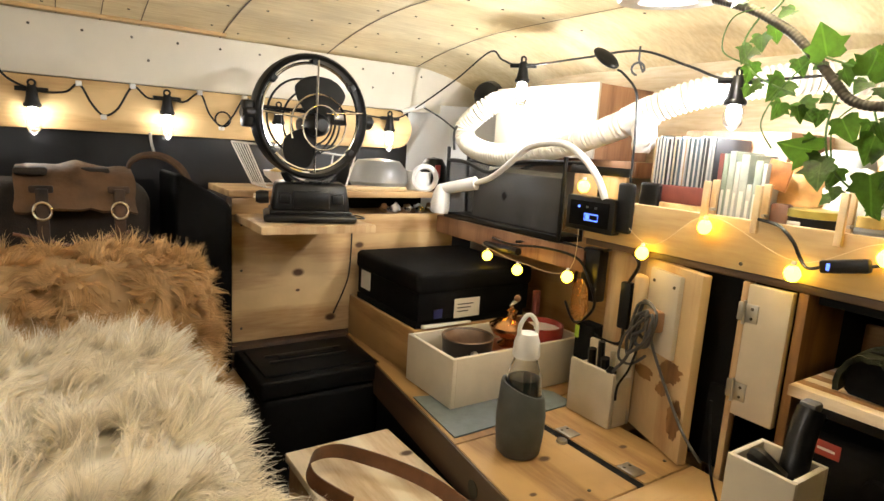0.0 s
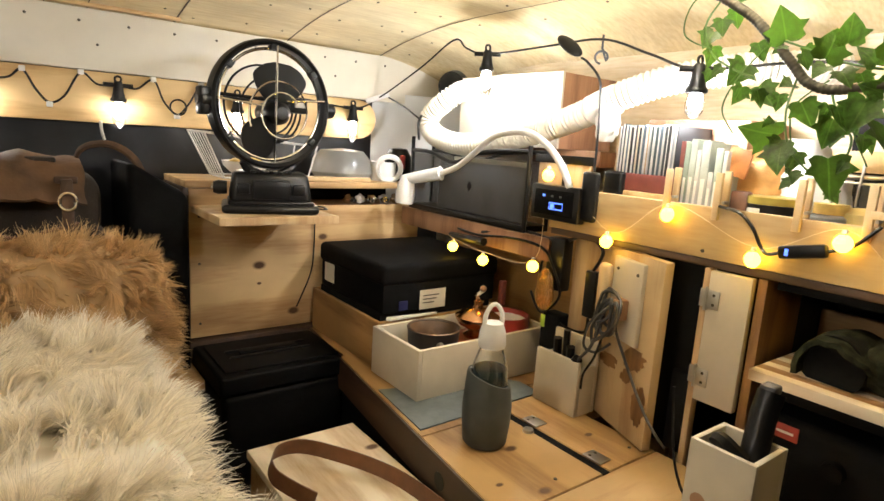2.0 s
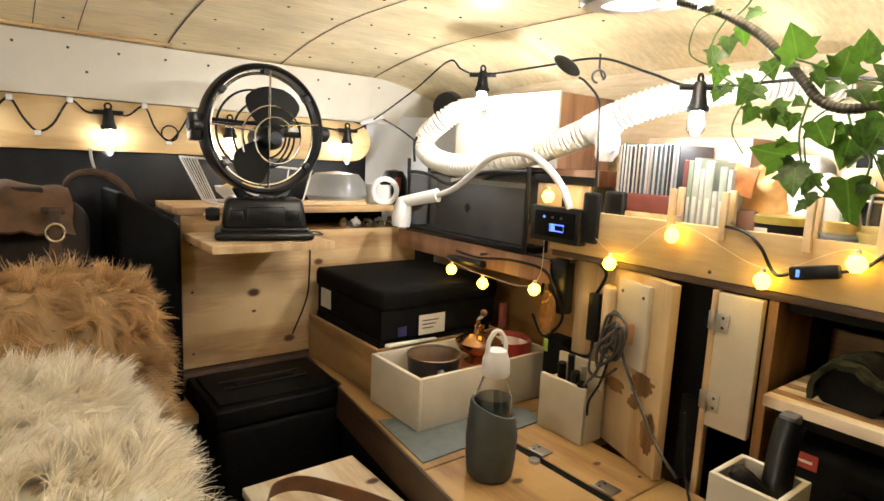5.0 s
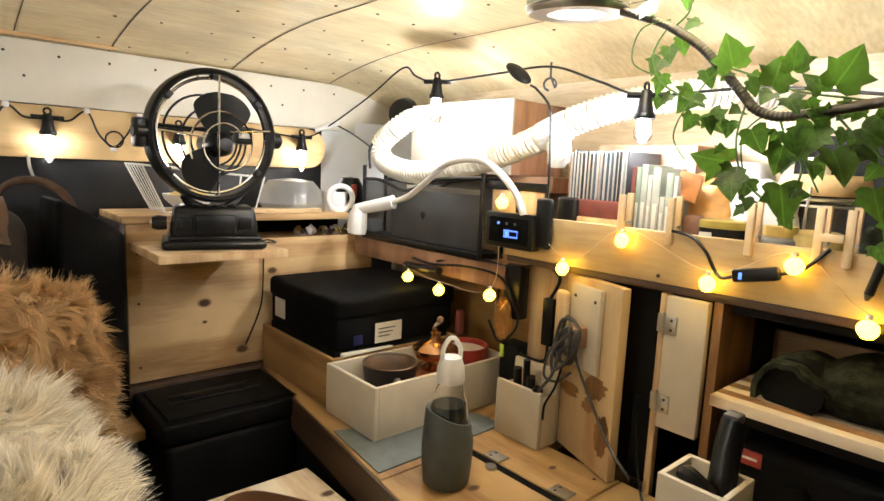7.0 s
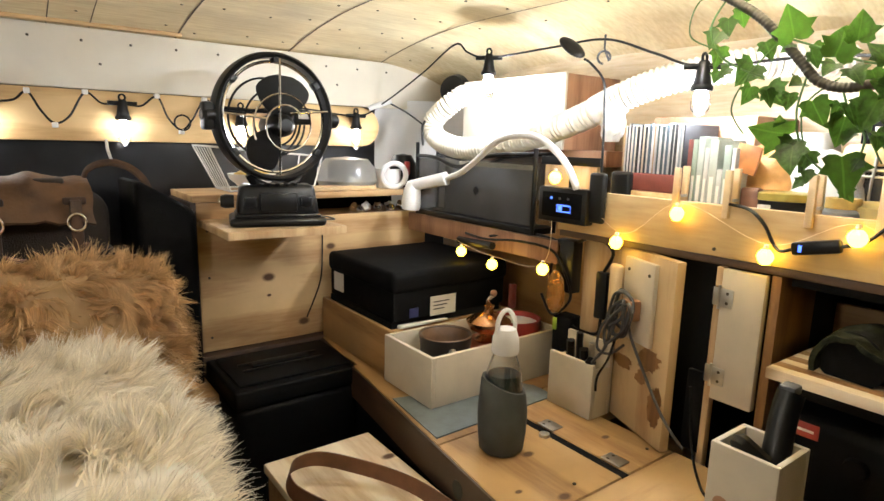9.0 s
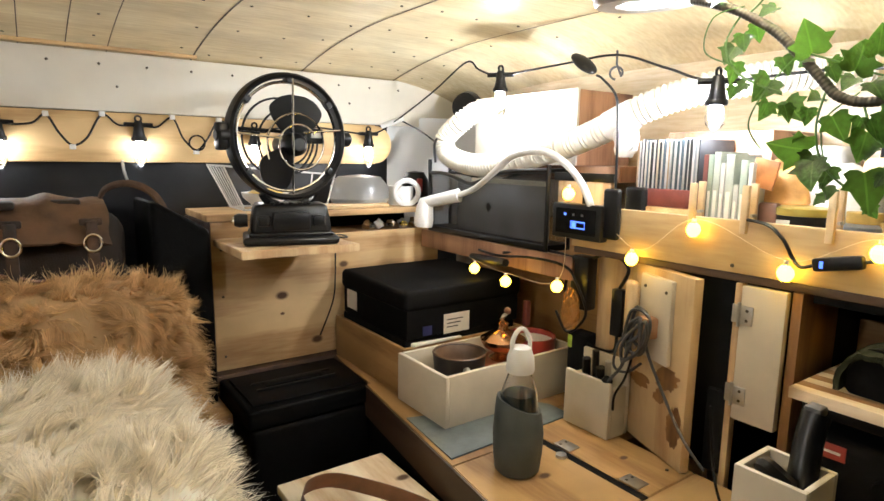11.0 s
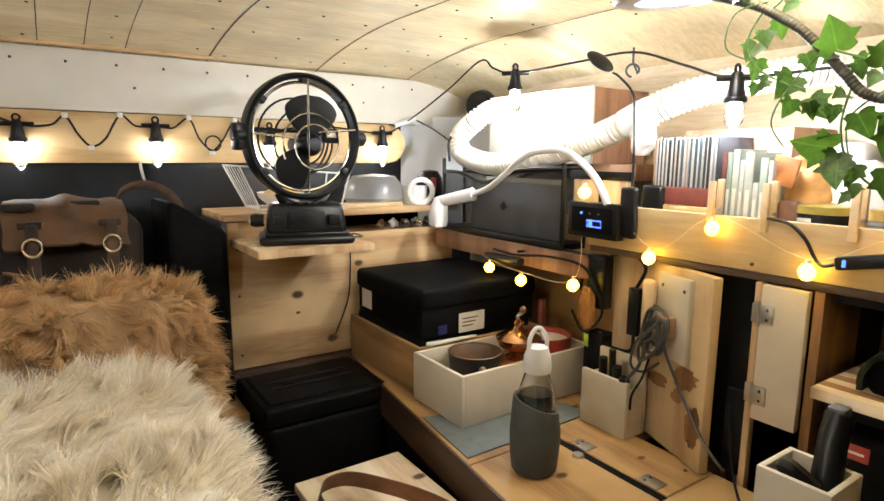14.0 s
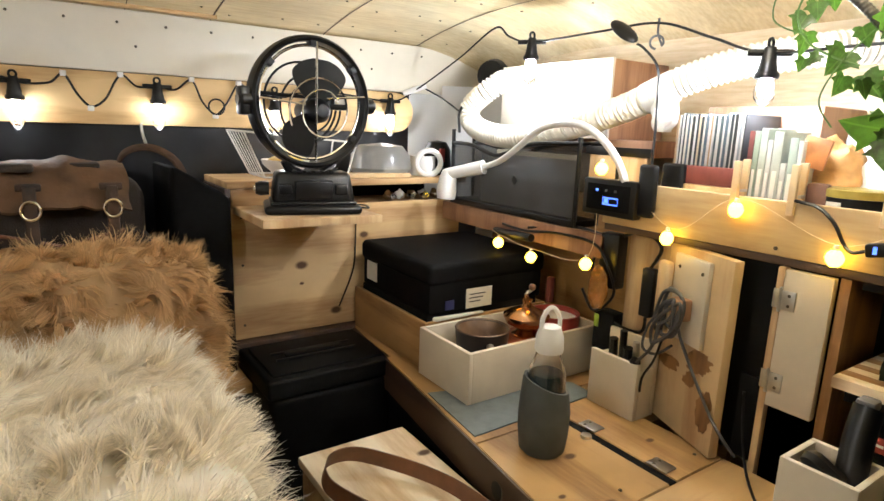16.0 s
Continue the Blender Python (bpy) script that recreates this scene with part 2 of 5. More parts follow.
REDWOOD = wood("brown_box_wood", (0.40, 0.22, 0.12), (0.18, 0.08, 0.04), "z")
WORN = wood("bare_brown_wood", (0.26, 0.13, 0.04), (0.10, 0.04, 0.012), "z", face="yz")
WHITEBOARD = material("white_board", (0.72, 0.67, 0.55), 0.35, var=0.06, scale=9)
WHITEPAINT = material("white_paint", (0.64, 0.57, 0.45), 0.5, var=0.09, scale=11, bump=0.12, bump_scale=90)
OFFWHITE = material("offwhite_body", (0.62, 0.62, 0.60), 0.55, var=0.06, scale=6)
# near-black; also stands in for shade inside the cupboard and under the table
BLACK_AND_SHADE = material("black_and_shade", (0.005, 0.005, 0.005), 0.6, var=0.45, scale=9, spec=0.15)
SIDEWALL = material("black_van_wall", (0.008, 0.008, 0.009), 0.28, var=0.6, scale=14, bump=0.7, bump_scale=12, spec=0.7)
BLACK = material("black_plastic", (0.005, 0.005, 0.0052), 0.36, var=0.2, scale=60, bump=0.05, spec=0.26)
BLACKBOX = material("black_box_plastic", (0.004, 0.004, 0.004), 0.5, var=0.2, scale=60, bump=0.08, spec=0.05)
BLACKSOFT = material("black_fabric", (0.005, 0.005, 0.0052), 0.85, var=0.3, scale=70, bump=0.4, bump_scale=600, spec=0.1)
BLACKLEATHER = material("black_leather", (0.003, 0.003, 0.003), 0.7, var=0.3, scale=40, bump=0.3, bump_scale=160, spec=0.04)
CARDBLACK = material("black_card", (0.004, 0.004, 0.0042), 0.75, var=0.2, scale=30, spec=0.05)
DARKGREEN = material("dark_wool", (0.023, 0.025, 0.015), 0.95, var=0.5, scale=60, bump=1.0, bump_scale=420, spec=0.1)
CHROME = material("chrome", (0.75, 0.73, 0.70), 0.15, metal=1.0, var=0.05)
STEEL = material("zinc_steel", (0.55, 0.54, 0.50), 0.35, metal=1.0, var=0.12)
BRASS = material("copper_brass", (0.62, 0.33, 0.16), 0.22, metal=1.0, var=0.12)
WHITEPL = material("white_plastic", (0.78, 0.77, 0.74), 0.3, var=0.03)
DUCT = material("cream_duct", (0.80, 0.76, 0.64), 0.45, var=0.06, scale=30)
SLEEVE = material("grey_silicone", (0.05, 0.058, 0.056), 0.6, var=0.2, scale=25, bump=0.1)
MAT = material("grey_blue_mat", (0.14, 0.165, 0.175), 0.8, var=0.12, scale=40, bump=0.3, bump_scale=400)
GREYPANEL = material("grey_panel", (0.30, 0.31, 0.32), 0.5, var=0.2, scale=12)
PAPER = material("paper", (0.72, 0.70, 0.62), 0.8, var=0.06)
LEATHER = material("brown_strap", (0.16, 0.065, 0.028), 0.42, var=0.2, scale=35, bump=0.2)
PACK = material("brown_canvas", (0.066, 0.031, 0.012), 0.85, var=0.5, scale=18, bump=0.9, bump_scale=45)
FLAPTAN = material("tan_leather_flap", (0.092, 0.045, 0.018), 0.7, var=0.35, scale=16, bump=0.7, bump_scale=40)
PACKDARK = material("dark_canvas", (0.02, 0.012, 0.007), 0.85, var=0.3, scale=25, bump=0.5, bump_scale=260)
RED = material("red", (0.30, 0.03, 0.02), 0.45, var=0.15)
REDBROWN = material("red_brown_card", (0.16, 0.035, 0.025), 0.7, var=0.15)
ORANGE = material("orange_bag", (0.50, 0.20, 0.06), 0.45, var=0.3, scale=30, bump=0.6, bump_scale=60)
AMBER = material("amber_film", (0.78, 0.42, 0.14), 0.12, var=0.35, scale=60, bump=1.0, bump_scale=70, Transmission_Weight=0.75)
BREAD = material("bread_brown", (0.55, 0.30, 0.10), 0.7, var=0.3, scale=30, bump=0.5, bump_scale=80)
YELLOW = material("yellow_food", (0.62, 0.42, 0.10), 0.6, var=0.2, scale=50)
TINGOLD = material("tin_gold", (0.45, 0.36, 0.08), 0.35, metal=0.5, var=0.15)
CERAMIC = material("brown_ceramic", (0.13, 0.075, 0.04), 0.4, var=0.25, scale=30)
RUBBERGREY = material("cable_grey", (0.05, 0.05, 0.052), 0.5, var=0.1)
LEAF = material("ivy_leaf", (0.042, 0.115, 0.016), 0.3, var=0.5, scale=5, bump=0.4, bump_scale=9)
LN, LL = LEAF.node_tree.nodes, LEAF.node_tree.links
tr, mx = LN.new("ShaderNodeBsdfTranslucent"), LN.new("ShaderNodeMixShader")
tr.inputs["Color"].default_value = (0.13, 0.27, 0.03, 1)
mx.inputs[0].default_value = 0.25
LL.new(LN["Principled BSDF"].outputs[0], mx.inputs[1])
LL.new(tr.outputs[0], mx.inputs[2])
LL.new(mx.outputs[0], LN["Material Output"].inputs["Surface"])
oi, mr_, mm = LN.new("ShaderNodeObjectInfo"), LN.new("ShaderNodeMapRange"), LN.new("ShaderNodeMix")
mr_.inputs["To Min"].default_value, mr_.inputs["To Max"].default_value = 0.35, 1.6
mm.data_type, mm.blend_type = "RGBA", "MULTIPLY"
mm.inputs["Factor"].default_value = 1.0
LL.new(oi.outputs["Random"], mr_.inputs["Value"])
LL.new(LN["Principled BSDF"].inputs["Base Color"].links[0].from_socket, mm.inputs["A"])
LL.new(mr_.outputs["Result"], mm.inputs["B"])
# pale midrib along the leaf
lt, lx, la, lr, lv = LN.new("ShaderNodeTexCoord"), LN.new("ShaderNodeSeparateXYZ"), LN.new("ShaderNodeMath"), LN.new("ShaderNodeMapRange"), LN.new("ShaderNodeMix")
la.operation, lv.data_type = "ABSOLUTE", "RGBA"
lr.inputs["From Min"].default_value, lr.inputs["From Max"].default_value = 0.012, 0.035
lr.inputs["To Min"].default_value, lr.inputs["To Max"].default_value = 0.3, 0.0
LL.new(lt.outputs["Object"], lx.inputs[0])
LL.new(lx.outputs[0], la.inputs[0])
LL.new(la.outputs[0], lr.inputs["Value"])
LL.new(lr.outputs["Result"], lv.inputs["Factor"])
LL.new(mm.outputs["Result"], lv.inputs["A"])
lv.inputs["B"].default_value = (0.16, 0.30, 0.07, 1)
LL.new(lv.outputs["Result"], LN["Principled BSDF"].inputs["Base Color"])
STEM = material("ivy_stem", (0.10, 0.20, 0.05), 0.6, var=0.2)
PEG = material("peg_wood", (0.66, 0.49, 0.28), 0.6, var=0.1, scale=50)
WIRE = material("white_wire", (0.75, 0.74, 0.70), 0.4, var=0.03)
SCREW = material("screw_dark", (0.10, 0.085, 0.06), 0.4, metal=0.7, var=0.2)
FURWHITE = material("cream_fur", (0.97, 0.92, 0.79), 0.6, var=0.05, scale=12, dark=(0.86, 0.77, 0.60))
FURBROWN = material("brown_fur", (0.78, 0.56, 0.29), 0.75, var=0.15, scale=16, dark=(0.56, 0.36, 0.16))
for fm in (FURWHITE, FURBROWN):
    FN, FL = fm.node_tree.nodes, fm.node_tree.links
    gi, rg, ml = FN.new("ShaderNodeNewGeometry"), FN.new("ShaderNodeMapRange"), FN.new("ShaderNodeMix")
    rg.inputs["To Min"].default_value, rg.inputs["To Max"].default_value = 0.78, 1.12
    ml.data_type, ml.blend_type = "RGBA", "MULTIPLY"
    ml.inputs["Factor"].default_value = 1.0
    FL.new(gi.outputs["Random Per Island"], rg.inputs["Value"])
    src = FN["Principled BSDF"].inputs["Base Color"].links[0].from_socket
    FL.new(src, ml.inputs["A"])
    FL.new(rg.outputs["Result"], ml.inputs["B"])
    FL.new(ml.outputs["Result"], FN["Principled BSDF"].inputs["Base Color"])
    # hairs let some light through
    ft, fx = FN.new("ShaderNodeBsdfTranslucent"), FN.new("ShaderNodeMixShader")
    fx.inputs[0].default_value = 0.45
    FL.new(ml.outputs["Result"], ft.inputs["Color"])
    FL.new(FN["Principled BSDF"].outputs[0], fx.inputs[1])
    FL.new(ft.outputs[0], fx.inputs[2])
    FL.new(fx.outputs[0], FN["Material Output"].inputs["Surface"])
GLASS = clear("glass")
PLASTICCLEAR = material("milky_plastic", (0.80, 0.80, 0.77), 0.3, var=0.04, Transmission_Weight=0.8)
WATER = material("dark_water", (0.018, 0.028, 0.025), 0.08, var=0.1)
MESH = material("black_mesh", (0.022, 0.021, 0.02), 0.5, metal=0.0, var=0.2, scale=15)
MN, ML = MESH.node_tree.nodes, MESH.node_tree.links
see, mmx = MN.new("ShaderNodeBsdfTransparent"), MN.new("ShaderNodeMixShader")
mmx.inputs[0].default_value = 0.66
ML.new(MN["Principled BSDF"].outputs[0], mmx.inputs[1])
ML.new(see.outputs[0], mmx.inputs[2])
ML.new(mmx.outputs[0], MN["Material Output"].inputs["Surface"])
BULBGLOW = glow("bulb_glow", (1.0, 0.98, 0.96), BULB)
BULBBRIGHT = glow("bright_bulb_glow", (0.97, 0.98, 1.0), BULB_NEAR)
# unseen added bulb, far stronger than the plain wall bulbs
BULBFILL = glow("fill_bulb_glow", (1.0, 0.98, 0.96), BULB_FILL)
GLOBEGLOW = glow("globe_glow", (1.0, 0.58, 0.035), GLOBE)
RINGGLOW = glow("ring_glow", (0.97, 0.98, 1.0), RING)
BLUELED = glow("blue_led", (0.10, 0.22, 1.0), 3.0)
REDLED = glow("red_led", (1.0, 0.05, 0.03), 4.0)

# ---- structure ----
TOP = 1.495


def roof_at(x, y):
    drop = 0.55 * max(0.0, x - 1.05) ** 2 + 0.25 * max(0.0, -0.05 - x) ** 2
    return TOP - 0.20 * max(0.0, y - 1.30) ** 2 - drop


bm = bmesh.new()
grid = {}
NX, NY = 40, 44
for i in range(NX + 1):
    for k in range(NY + 1):
        y = -1.34 + 3.28 * k / NY
        west = float(np.interp(y, (-0.18, 1.12, 1.60, 1.94), (-1.30, -0.79, -0.55, -0.19)))
        x = west + (1.49 - west) * i / NX
        grid[i, k] = bm.verts.new((x, y, roof_at(x, y)))
for i in range(NX):
    for k in range(NY):
        bm.faces.new((grid[i, k], grid[i + 1, k], grid[i + 1, k + 1], grid[i, k + 1]))
r = bmesh.ops.extrude_face_region(bm, geom=bm.faces[:])
bmesh.ops.translate(bm, vec=(0, 0, 0.03), verts=[v for v in r["geom"] if isinstance(v, bmesh.types.BMVert)])
# seams between the ceiling sheets: thin cover strips that follow the curve
for x in (0.04, 0.14, 0.235, 0.45, 0.79, 1.13):
    bm2 = bmesh.new()
    pts = [(x, -1.2 + 3.09 * k / 40) for k in range(41)]
    rows = []
    for px, py in pts:
        z = roof_at(px, py)
        w = 0.0012 if x < 0.3 else 0.0024
        rows.append([bm2.verts.new((px - w, py, z - 0.0012)), bm2.verts.new((px + w, py, z - 0.0012))])
    for a, c in zip(rows, rows[1:]):
        bm2.faces.new((a[0], a[1], c[1], c[0]))
    ob = part("trim", bm2, DARKWOOD)
    tagged(ob, "narrow dark seam between the ceiling sheets", "seam", kind="structure")
tagged(part("ceiling", bm, CEIL), "curved pale plywood ceiling with visible seams", "ceiling", kind="structure")

# hardly seen floor, dark to hold down bounced light
tagged(part("floor", prism([(-1.3, -1.34), (1.49, -1.34), (1.49, 1.94), (-0.19, 1.94), (-0.55, 1.60), (-0.79, 1.12), (-1.30, -0.18)], -0.03, -0.001), DARKWOOD), "dark wooden floor", "floor", kind="structure")
tagged(part("wall_north", box(-0.3, 1.5, 1.90, 1.94, 0.0, 1.5), SIDEWALL), "black painted side wall of the van", "wall", kind="structure")
tagged(part("wall_east", box(1.45, 1.49, -1.3, 1.90, 0.0, 1.5), CEIL_RIGHT), "pale plywood end wall", "wall", kind="structure")
# unseen closing wall, black so that it bounces little light
tagged(part("wall_south", box(-1.3, 1.5, -1.34, -1.30, 0.0, 1.52), BLACKSOFT), "unseen wall behind the bed, dark to cut bounced light", "wall", kind="structure")
bm = prism([(-0.19, 1.94), (-0.17, 1.90), (-0.52, 1.57), (-0.75, 1.10), (-1.26, -0.2), (-1.26, -1.3), (-1.30, -1.3), (-1.30, -0.18), (-0.79, 1.12), (-0.55, 1.60)], 0.0, 1.51)
tagged(part("wall_west", bm, WHITEPAINT, smooth=False), "white painted curved van wall", "wall", kind="structure")
# white board and pine board on the back wall
bm = box(-0.17, 1.44, 1.868, 1.898, 1.268, 1.425, 0.002)
white = tagged(part("trim", bm, WHITEBOARD), "white board screwed along the top of the back wall", "board", kind="structure")
bm = box(-0.165, 1.06, 1.874, 1.898, 1.13, 1.266, 0.003)
bm = lathe([(0.0, -0.010), (0.0655, -0.010), (0.0655, 0.010), (0.0, 0.010)], (1.06, 1.886, 1.198), (0, 1, 0), 32, bm)
tagged(part("trim", bm, PINE_SOFT), "pine board with rounded end on the back wall", "board", kind="structure")
# grey van body in the corner
bm = bmesh.new()
prof = [(1.12, 1.897), (1.22, 1.88), (1.31, 1.83), (1.38, 1.75), (1.43, 1.64), (1.449, 1.50)]
lo, hi = [bm.verts.new((x, y, 0.9)) for x, y in prof], [bm.verts.new((x, y, 1.30)) for x, y in prof]
for k in range(len(prof) - 1):
    bm.faces.new((lo[k], lo[k + 1], hi[k + 1], hi[k]))
tagged(part("trim", bm, OFFWHITE), "grey metal van body curving round the corner", "panel", kind="structure")
tagged(part("trim", box(-0.17, 0.46, 1.842, 1.8675, 1.427, 1.436, 0.001), PINE_SOFT), "thin wooden edge strip above the white board", "strip", kind="structure")
# screws in white board and ceiling
shared = lathe([(0, 0), (0.0038, 0.0), (0.0032, 0.002), (0, 0.0024)], seg=8)
me = bpy.data.meshes.new("screw")
shared.to_mesh(me)
shared.free()
me.materials.append(SCREW)


def screw(at, axis, parent):
    ob = new("screw", me)
    ob.matrix_world = Matrix.Translation(at) @ Vector((0, 0, 1)).rotation_difference(Vector(axis)).to_matrix().to_4x4()
    ob.parent = parent
    return ob


for k in range(11):
    screw((-0.02 + 0.117 * k, 1.868, 1.392), (0, -1, 0), white)
    if k % 3 == 2:
        screw((0.02 + 0.117 * k, 1.868, 1.335), (0, -1, 0), white)
ceil_ob = bpy.data.objects["ceiling"]
for x in (-0.2, 0.02, 0.2, 0.40, 0.50, 0.62, 0.74, 0.84, 0.98, 1.08, 1.2):
    for y in (1.80, 1.62, 1.42, 1.18, 0.95, 0.7):
        px, py = x + random.uniform(-0.02, 0.02), y + random.uniform(-0.03, 0.03)
        screw((px, py, roof_at(px, py) - 0.0005), (0, 0, -1), ceil_ob)

# ---- bed and soft things ----
# hidden platform, black so that it bounces little light
tagged(part("bed_platform", prism([(-1.19, -1.25), (0.20, -1.25), (0.20, 1.54), (-0.48, 1.54), (-0.70, 1.10), (-1.19, -0.15)], 0.0, 0.42, bevel=0.008), BLACKSOFT), "unseen bed platform under the fur throws, dark to cut bounced light", "bed")


def fur_cushion(name, label, x0, x1, y0, y1, z0, z1, mat, count, length, seed, lean):
    """A soft bulging cushion with locks of long fur."""
    rnd = random.Random(seed)
    top = group(name, label, "throw")
    bm = bmesh.new()
    bmesh.ops.create_uvsphere(bm, u_segments=40, v_segments=26, radius=1)
    cx, cy, cz = (x0 + x1) / 2, (y0 + y1) / 2, (z0 + z1) / 2
    a, b, c = (x1 - x0) / 2, (y1 - y0) / 2, (z1 - z0) / 2
    for v in bm.verts:
        p = [math.copysign(abs(q) ** 0.34, q) for q in v.co]
        n = noise.noise(Vector((p[0] * 1.7 + seed, p[1] * 1.7, p[2]))) * 0.05
        v.co = Vector((cx + a * p[0] * (1 + n), cy + b * p[1] * (1 + n), cz + c * p[2] * (1 + n)))
    bm.normal_update()
    faces = [f for f in bm.faces if f.calc_center_median().z > z0 + 0.02]
    areas = np.cumsum([f.calc_area() for f in faces])
    verts, polys = [], []
    for i in range(count):
        f = faces[int(np.searchsorted(areas, rnd.random() * areas[-1]))]
        w = [rnd.random() + 1e-3 for _ in f.verts]
        p = sum((v.co * k for v, k in zip(f.verts, w)), Vector()) / sum(w)
        n = f.normal.copy()
        lock = noise.noise_vector(p * 10.0) + 0.9 * noise.noise_vector(p * 26.0)
        d = (n * 0.34 + lock * 0.62 + Vector(lean) * 1.7 + Vector((rnd.uniform(-.09, .09), rnd.uniform(-.09, .09), rnd.uniform(-.06, .06)))).normalized()
        ln = length * rnd.uniform(0.55, 1.15)
        side = d.cross(n + Vector((0.01, 0.02, 0.03))).normalized()
        side = (side + n * rnd.uniform(-0.5, 0.5)).normalized()
        wd = rnd.uniform(0.0008, 0.0018)
        base = len(verts)
        q = p.copy()
        step = ln / 4
        for k in range(5):
            ww = wd * (1 - k / 4.3)
            verts += [q - side * ww, q + side * ww]
            d = (d + Vector((0, 0, -0.15)) + noise.noise_vector(q * 30.0) * 0.6).normalized()
            q = q + d * step
            inside = max(abs((q.x - cx) / a), abs((q.y - cy) / b), abs((q.z - cz) / c))
            if inside < 0.97:
                q = q + n * step * 0.5
        for k in range(4):
            o = base + 2 * k
            polys.append((o, o + 1, o + 3, o + 2))
    part("cushion_core", bm, mat, top)
    me = bpy.data.meshes.new("fur")
    me.from_pydata([tuple(v) for v in verts], [], polys)
    me.materials.append(mat)
    ob = new("fur", me)
    ob.parent = top
    tagged(ob, "long shaggy fur", kind="stuff")
    return top


fur_cushion("fur_throw", "cream long-haired sheepskin throw heaped on the bed", -0.62, 0.208, 0.10, 1.24, 0.40, 0.775, FURWHITE, 150000, 0.060, 3, (0.17, -0.10, 0.14))
fur_cushion("fur_cushion", "brown shaggy fur cushion lying behind the cream throw", -0.50, 0.305, 1.27, 1.53, 0.42, 0.878, FURBROWN, 60000, 0.052, 8, (0.1, -0.2, 0))

# backpack against the back wall
pack = group("backpack", "brown canvas and leather backpack leaning on the wall", "backpack", (0.045, 1.70, 0.0))
pack.scale = (0.90, 1.0, 1.005)
bm = box(-0.20, 0.19, -0.10, 0.14, 0.55, 1.00, 0.05, seg=4)
for v in bm.verts:
    v.co += noise.noise_vector(v.co * 9) * 0.02
part("body", bm, PACKDARK, pack, "dark brown canvas body")
bm = bmesh.new()
rows = []
for k in range(13):
    v = k / 12
    y, z = (0.10 - 0.36 * v, 1.030 + 0.02 * math.sin(v * 5)) if v < 0.55 else (-0.098 - 0.17 * (v - 0.55), 1.035 - 0.175 * (v - 0.55))
    rows.append([bm.verts.new(Vector((-0.115 + 0.268 * j / 20, y, z)) + noise.noise_vector(Vector((j * 0.35, k * 0.4, 2))) * 0.009 + Vector((0, 0, -0.010 * abs(j - 10) / 10))) for j in range(21)])
for r0, r1 in zip(rows, rows[1:]):
    for j in range(20):
        bm.faces.new((r0[j], r0[j + 1], r1[j + 1], r1[j]))
bmesh.ops.recalc_face_normals(bm, faces=bm.faces)
bmesh.ops.solidify(bm, geom=bm.faces[:], thickness=0.008)
part("flap", bm, FLAPTAN, pack, "tan leather flap")
for x in (-0.058, 0.107):
    part("strap_tab", box(x - 0.026, x + 0.024, -0.186, -0.172, 0.990, 1.006, 0.004), PACK, pack)
part("pocket_roll", tube([(-0.10, -0.190, 0.83), (-0.03, -0.200, 0.842), (0.06, -0.200, 0.840), (0.13, -0.188, 0.83)], 0.022, 10), PACKDARK, pack)
part("draw_cord", tube([(-0.12, -0.172, 0.90), (-0.05, -0.185, 0.885), (0.0, -0.178, 0.872), (0.06, -0.186, 0.886), (0.13, -0.172, 0.90)], 0.004, 6), LEATHER, pack)
for x in (-0.17, 0.17):
    part("side_pocket", box(x - 0.03, x + 0.03, -0.13, 0.06, 0.62, 0.88, 0.022, seg=3), PACKDARK, pack)
bm = box(-0.16, 0.16, -0.17, -0.09, 0.66, 0.86, 0.03, seg=3)
part("front_pocket", bm, PACK, pack)
for x in (-0.058, 0.107):
    part("strap", box(x - 0.013, x + 0.013, -0.190, -0.178, 0.72, 1.0, 0.003), PACK, pack)
    part("buckle", tube(circle((x, -0.196, 0.952), 0.019, (0, 1, 0), 20), 0.003, 6, closed=True, fine=False), CHROME, pack, "brass ring buckle")
for x, y in ((-0.08, -0.10), (0.06, -0.06)):
    part("loop", box(x - 0.035, x + 0.035, y - 0.03, y + 0.02, 1.024, 1.042, 0.007), PACKDARK, pack)
part("shoulder_strap", tube([(0.15, 0.0, 0.95), (0.15, -0.02, 1.05), (0.22, -0.05, 1.075), (0.285, -0.08, 1.03), (0.30, -0.10, 0.92), (0.27, -0.12, 0.74)], 0.013, 8, flat=0.5), PACK, pack, "curved padded shoulder strap")
bag = group("black_bag", "black soft leather bag between backpack and cabinet", "bag")
bm = box(0.262, 0.404, 1.54, 1.80, 0.40, 1.0, 0.018, seg=3)
for v in bm.verts:
    if v.co.z > 0.9:
        v.co.z += (0.345 - v.co.x) * 0.55
    v.co += noise.noise_vector(v.co * 7) * 0.008
part("body", bm, BLACKLEATHER, bag)
part("zip", tube([(0.398, 1.57, 0.95), (0.402, 1.60, 0.96), (0.398, 1.78, 0.955)], 0.004, 6), RUBBERGREY, bag, "dark zip")
tagged(part("red_cloth", ball((-0.15, 1.60, 0.87), 0.03, scale=(1.2, 0.5, 0.8)), RED), "small red cloth tucked beside the backpack", "cloth")

# ---- back cabinet with the fan ----
cab = group("cabinet", "plain pine plywood cabinet with open slot under its top", "cabinet")
part("front_panel", box(0.42, 1.16, 1.62, 1.638, 0.56, 0.925, 0.0015), PINE_CAB, cab)
part("top_board", box(0.41, 1.18, 1.615, 1.865, 0.978, 0.996, 0.0015), PINE, cab)
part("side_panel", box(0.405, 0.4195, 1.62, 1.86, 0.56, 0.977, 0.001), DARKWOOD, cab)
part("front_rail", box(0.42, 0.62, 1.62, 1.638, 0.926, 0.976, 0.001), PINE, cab)
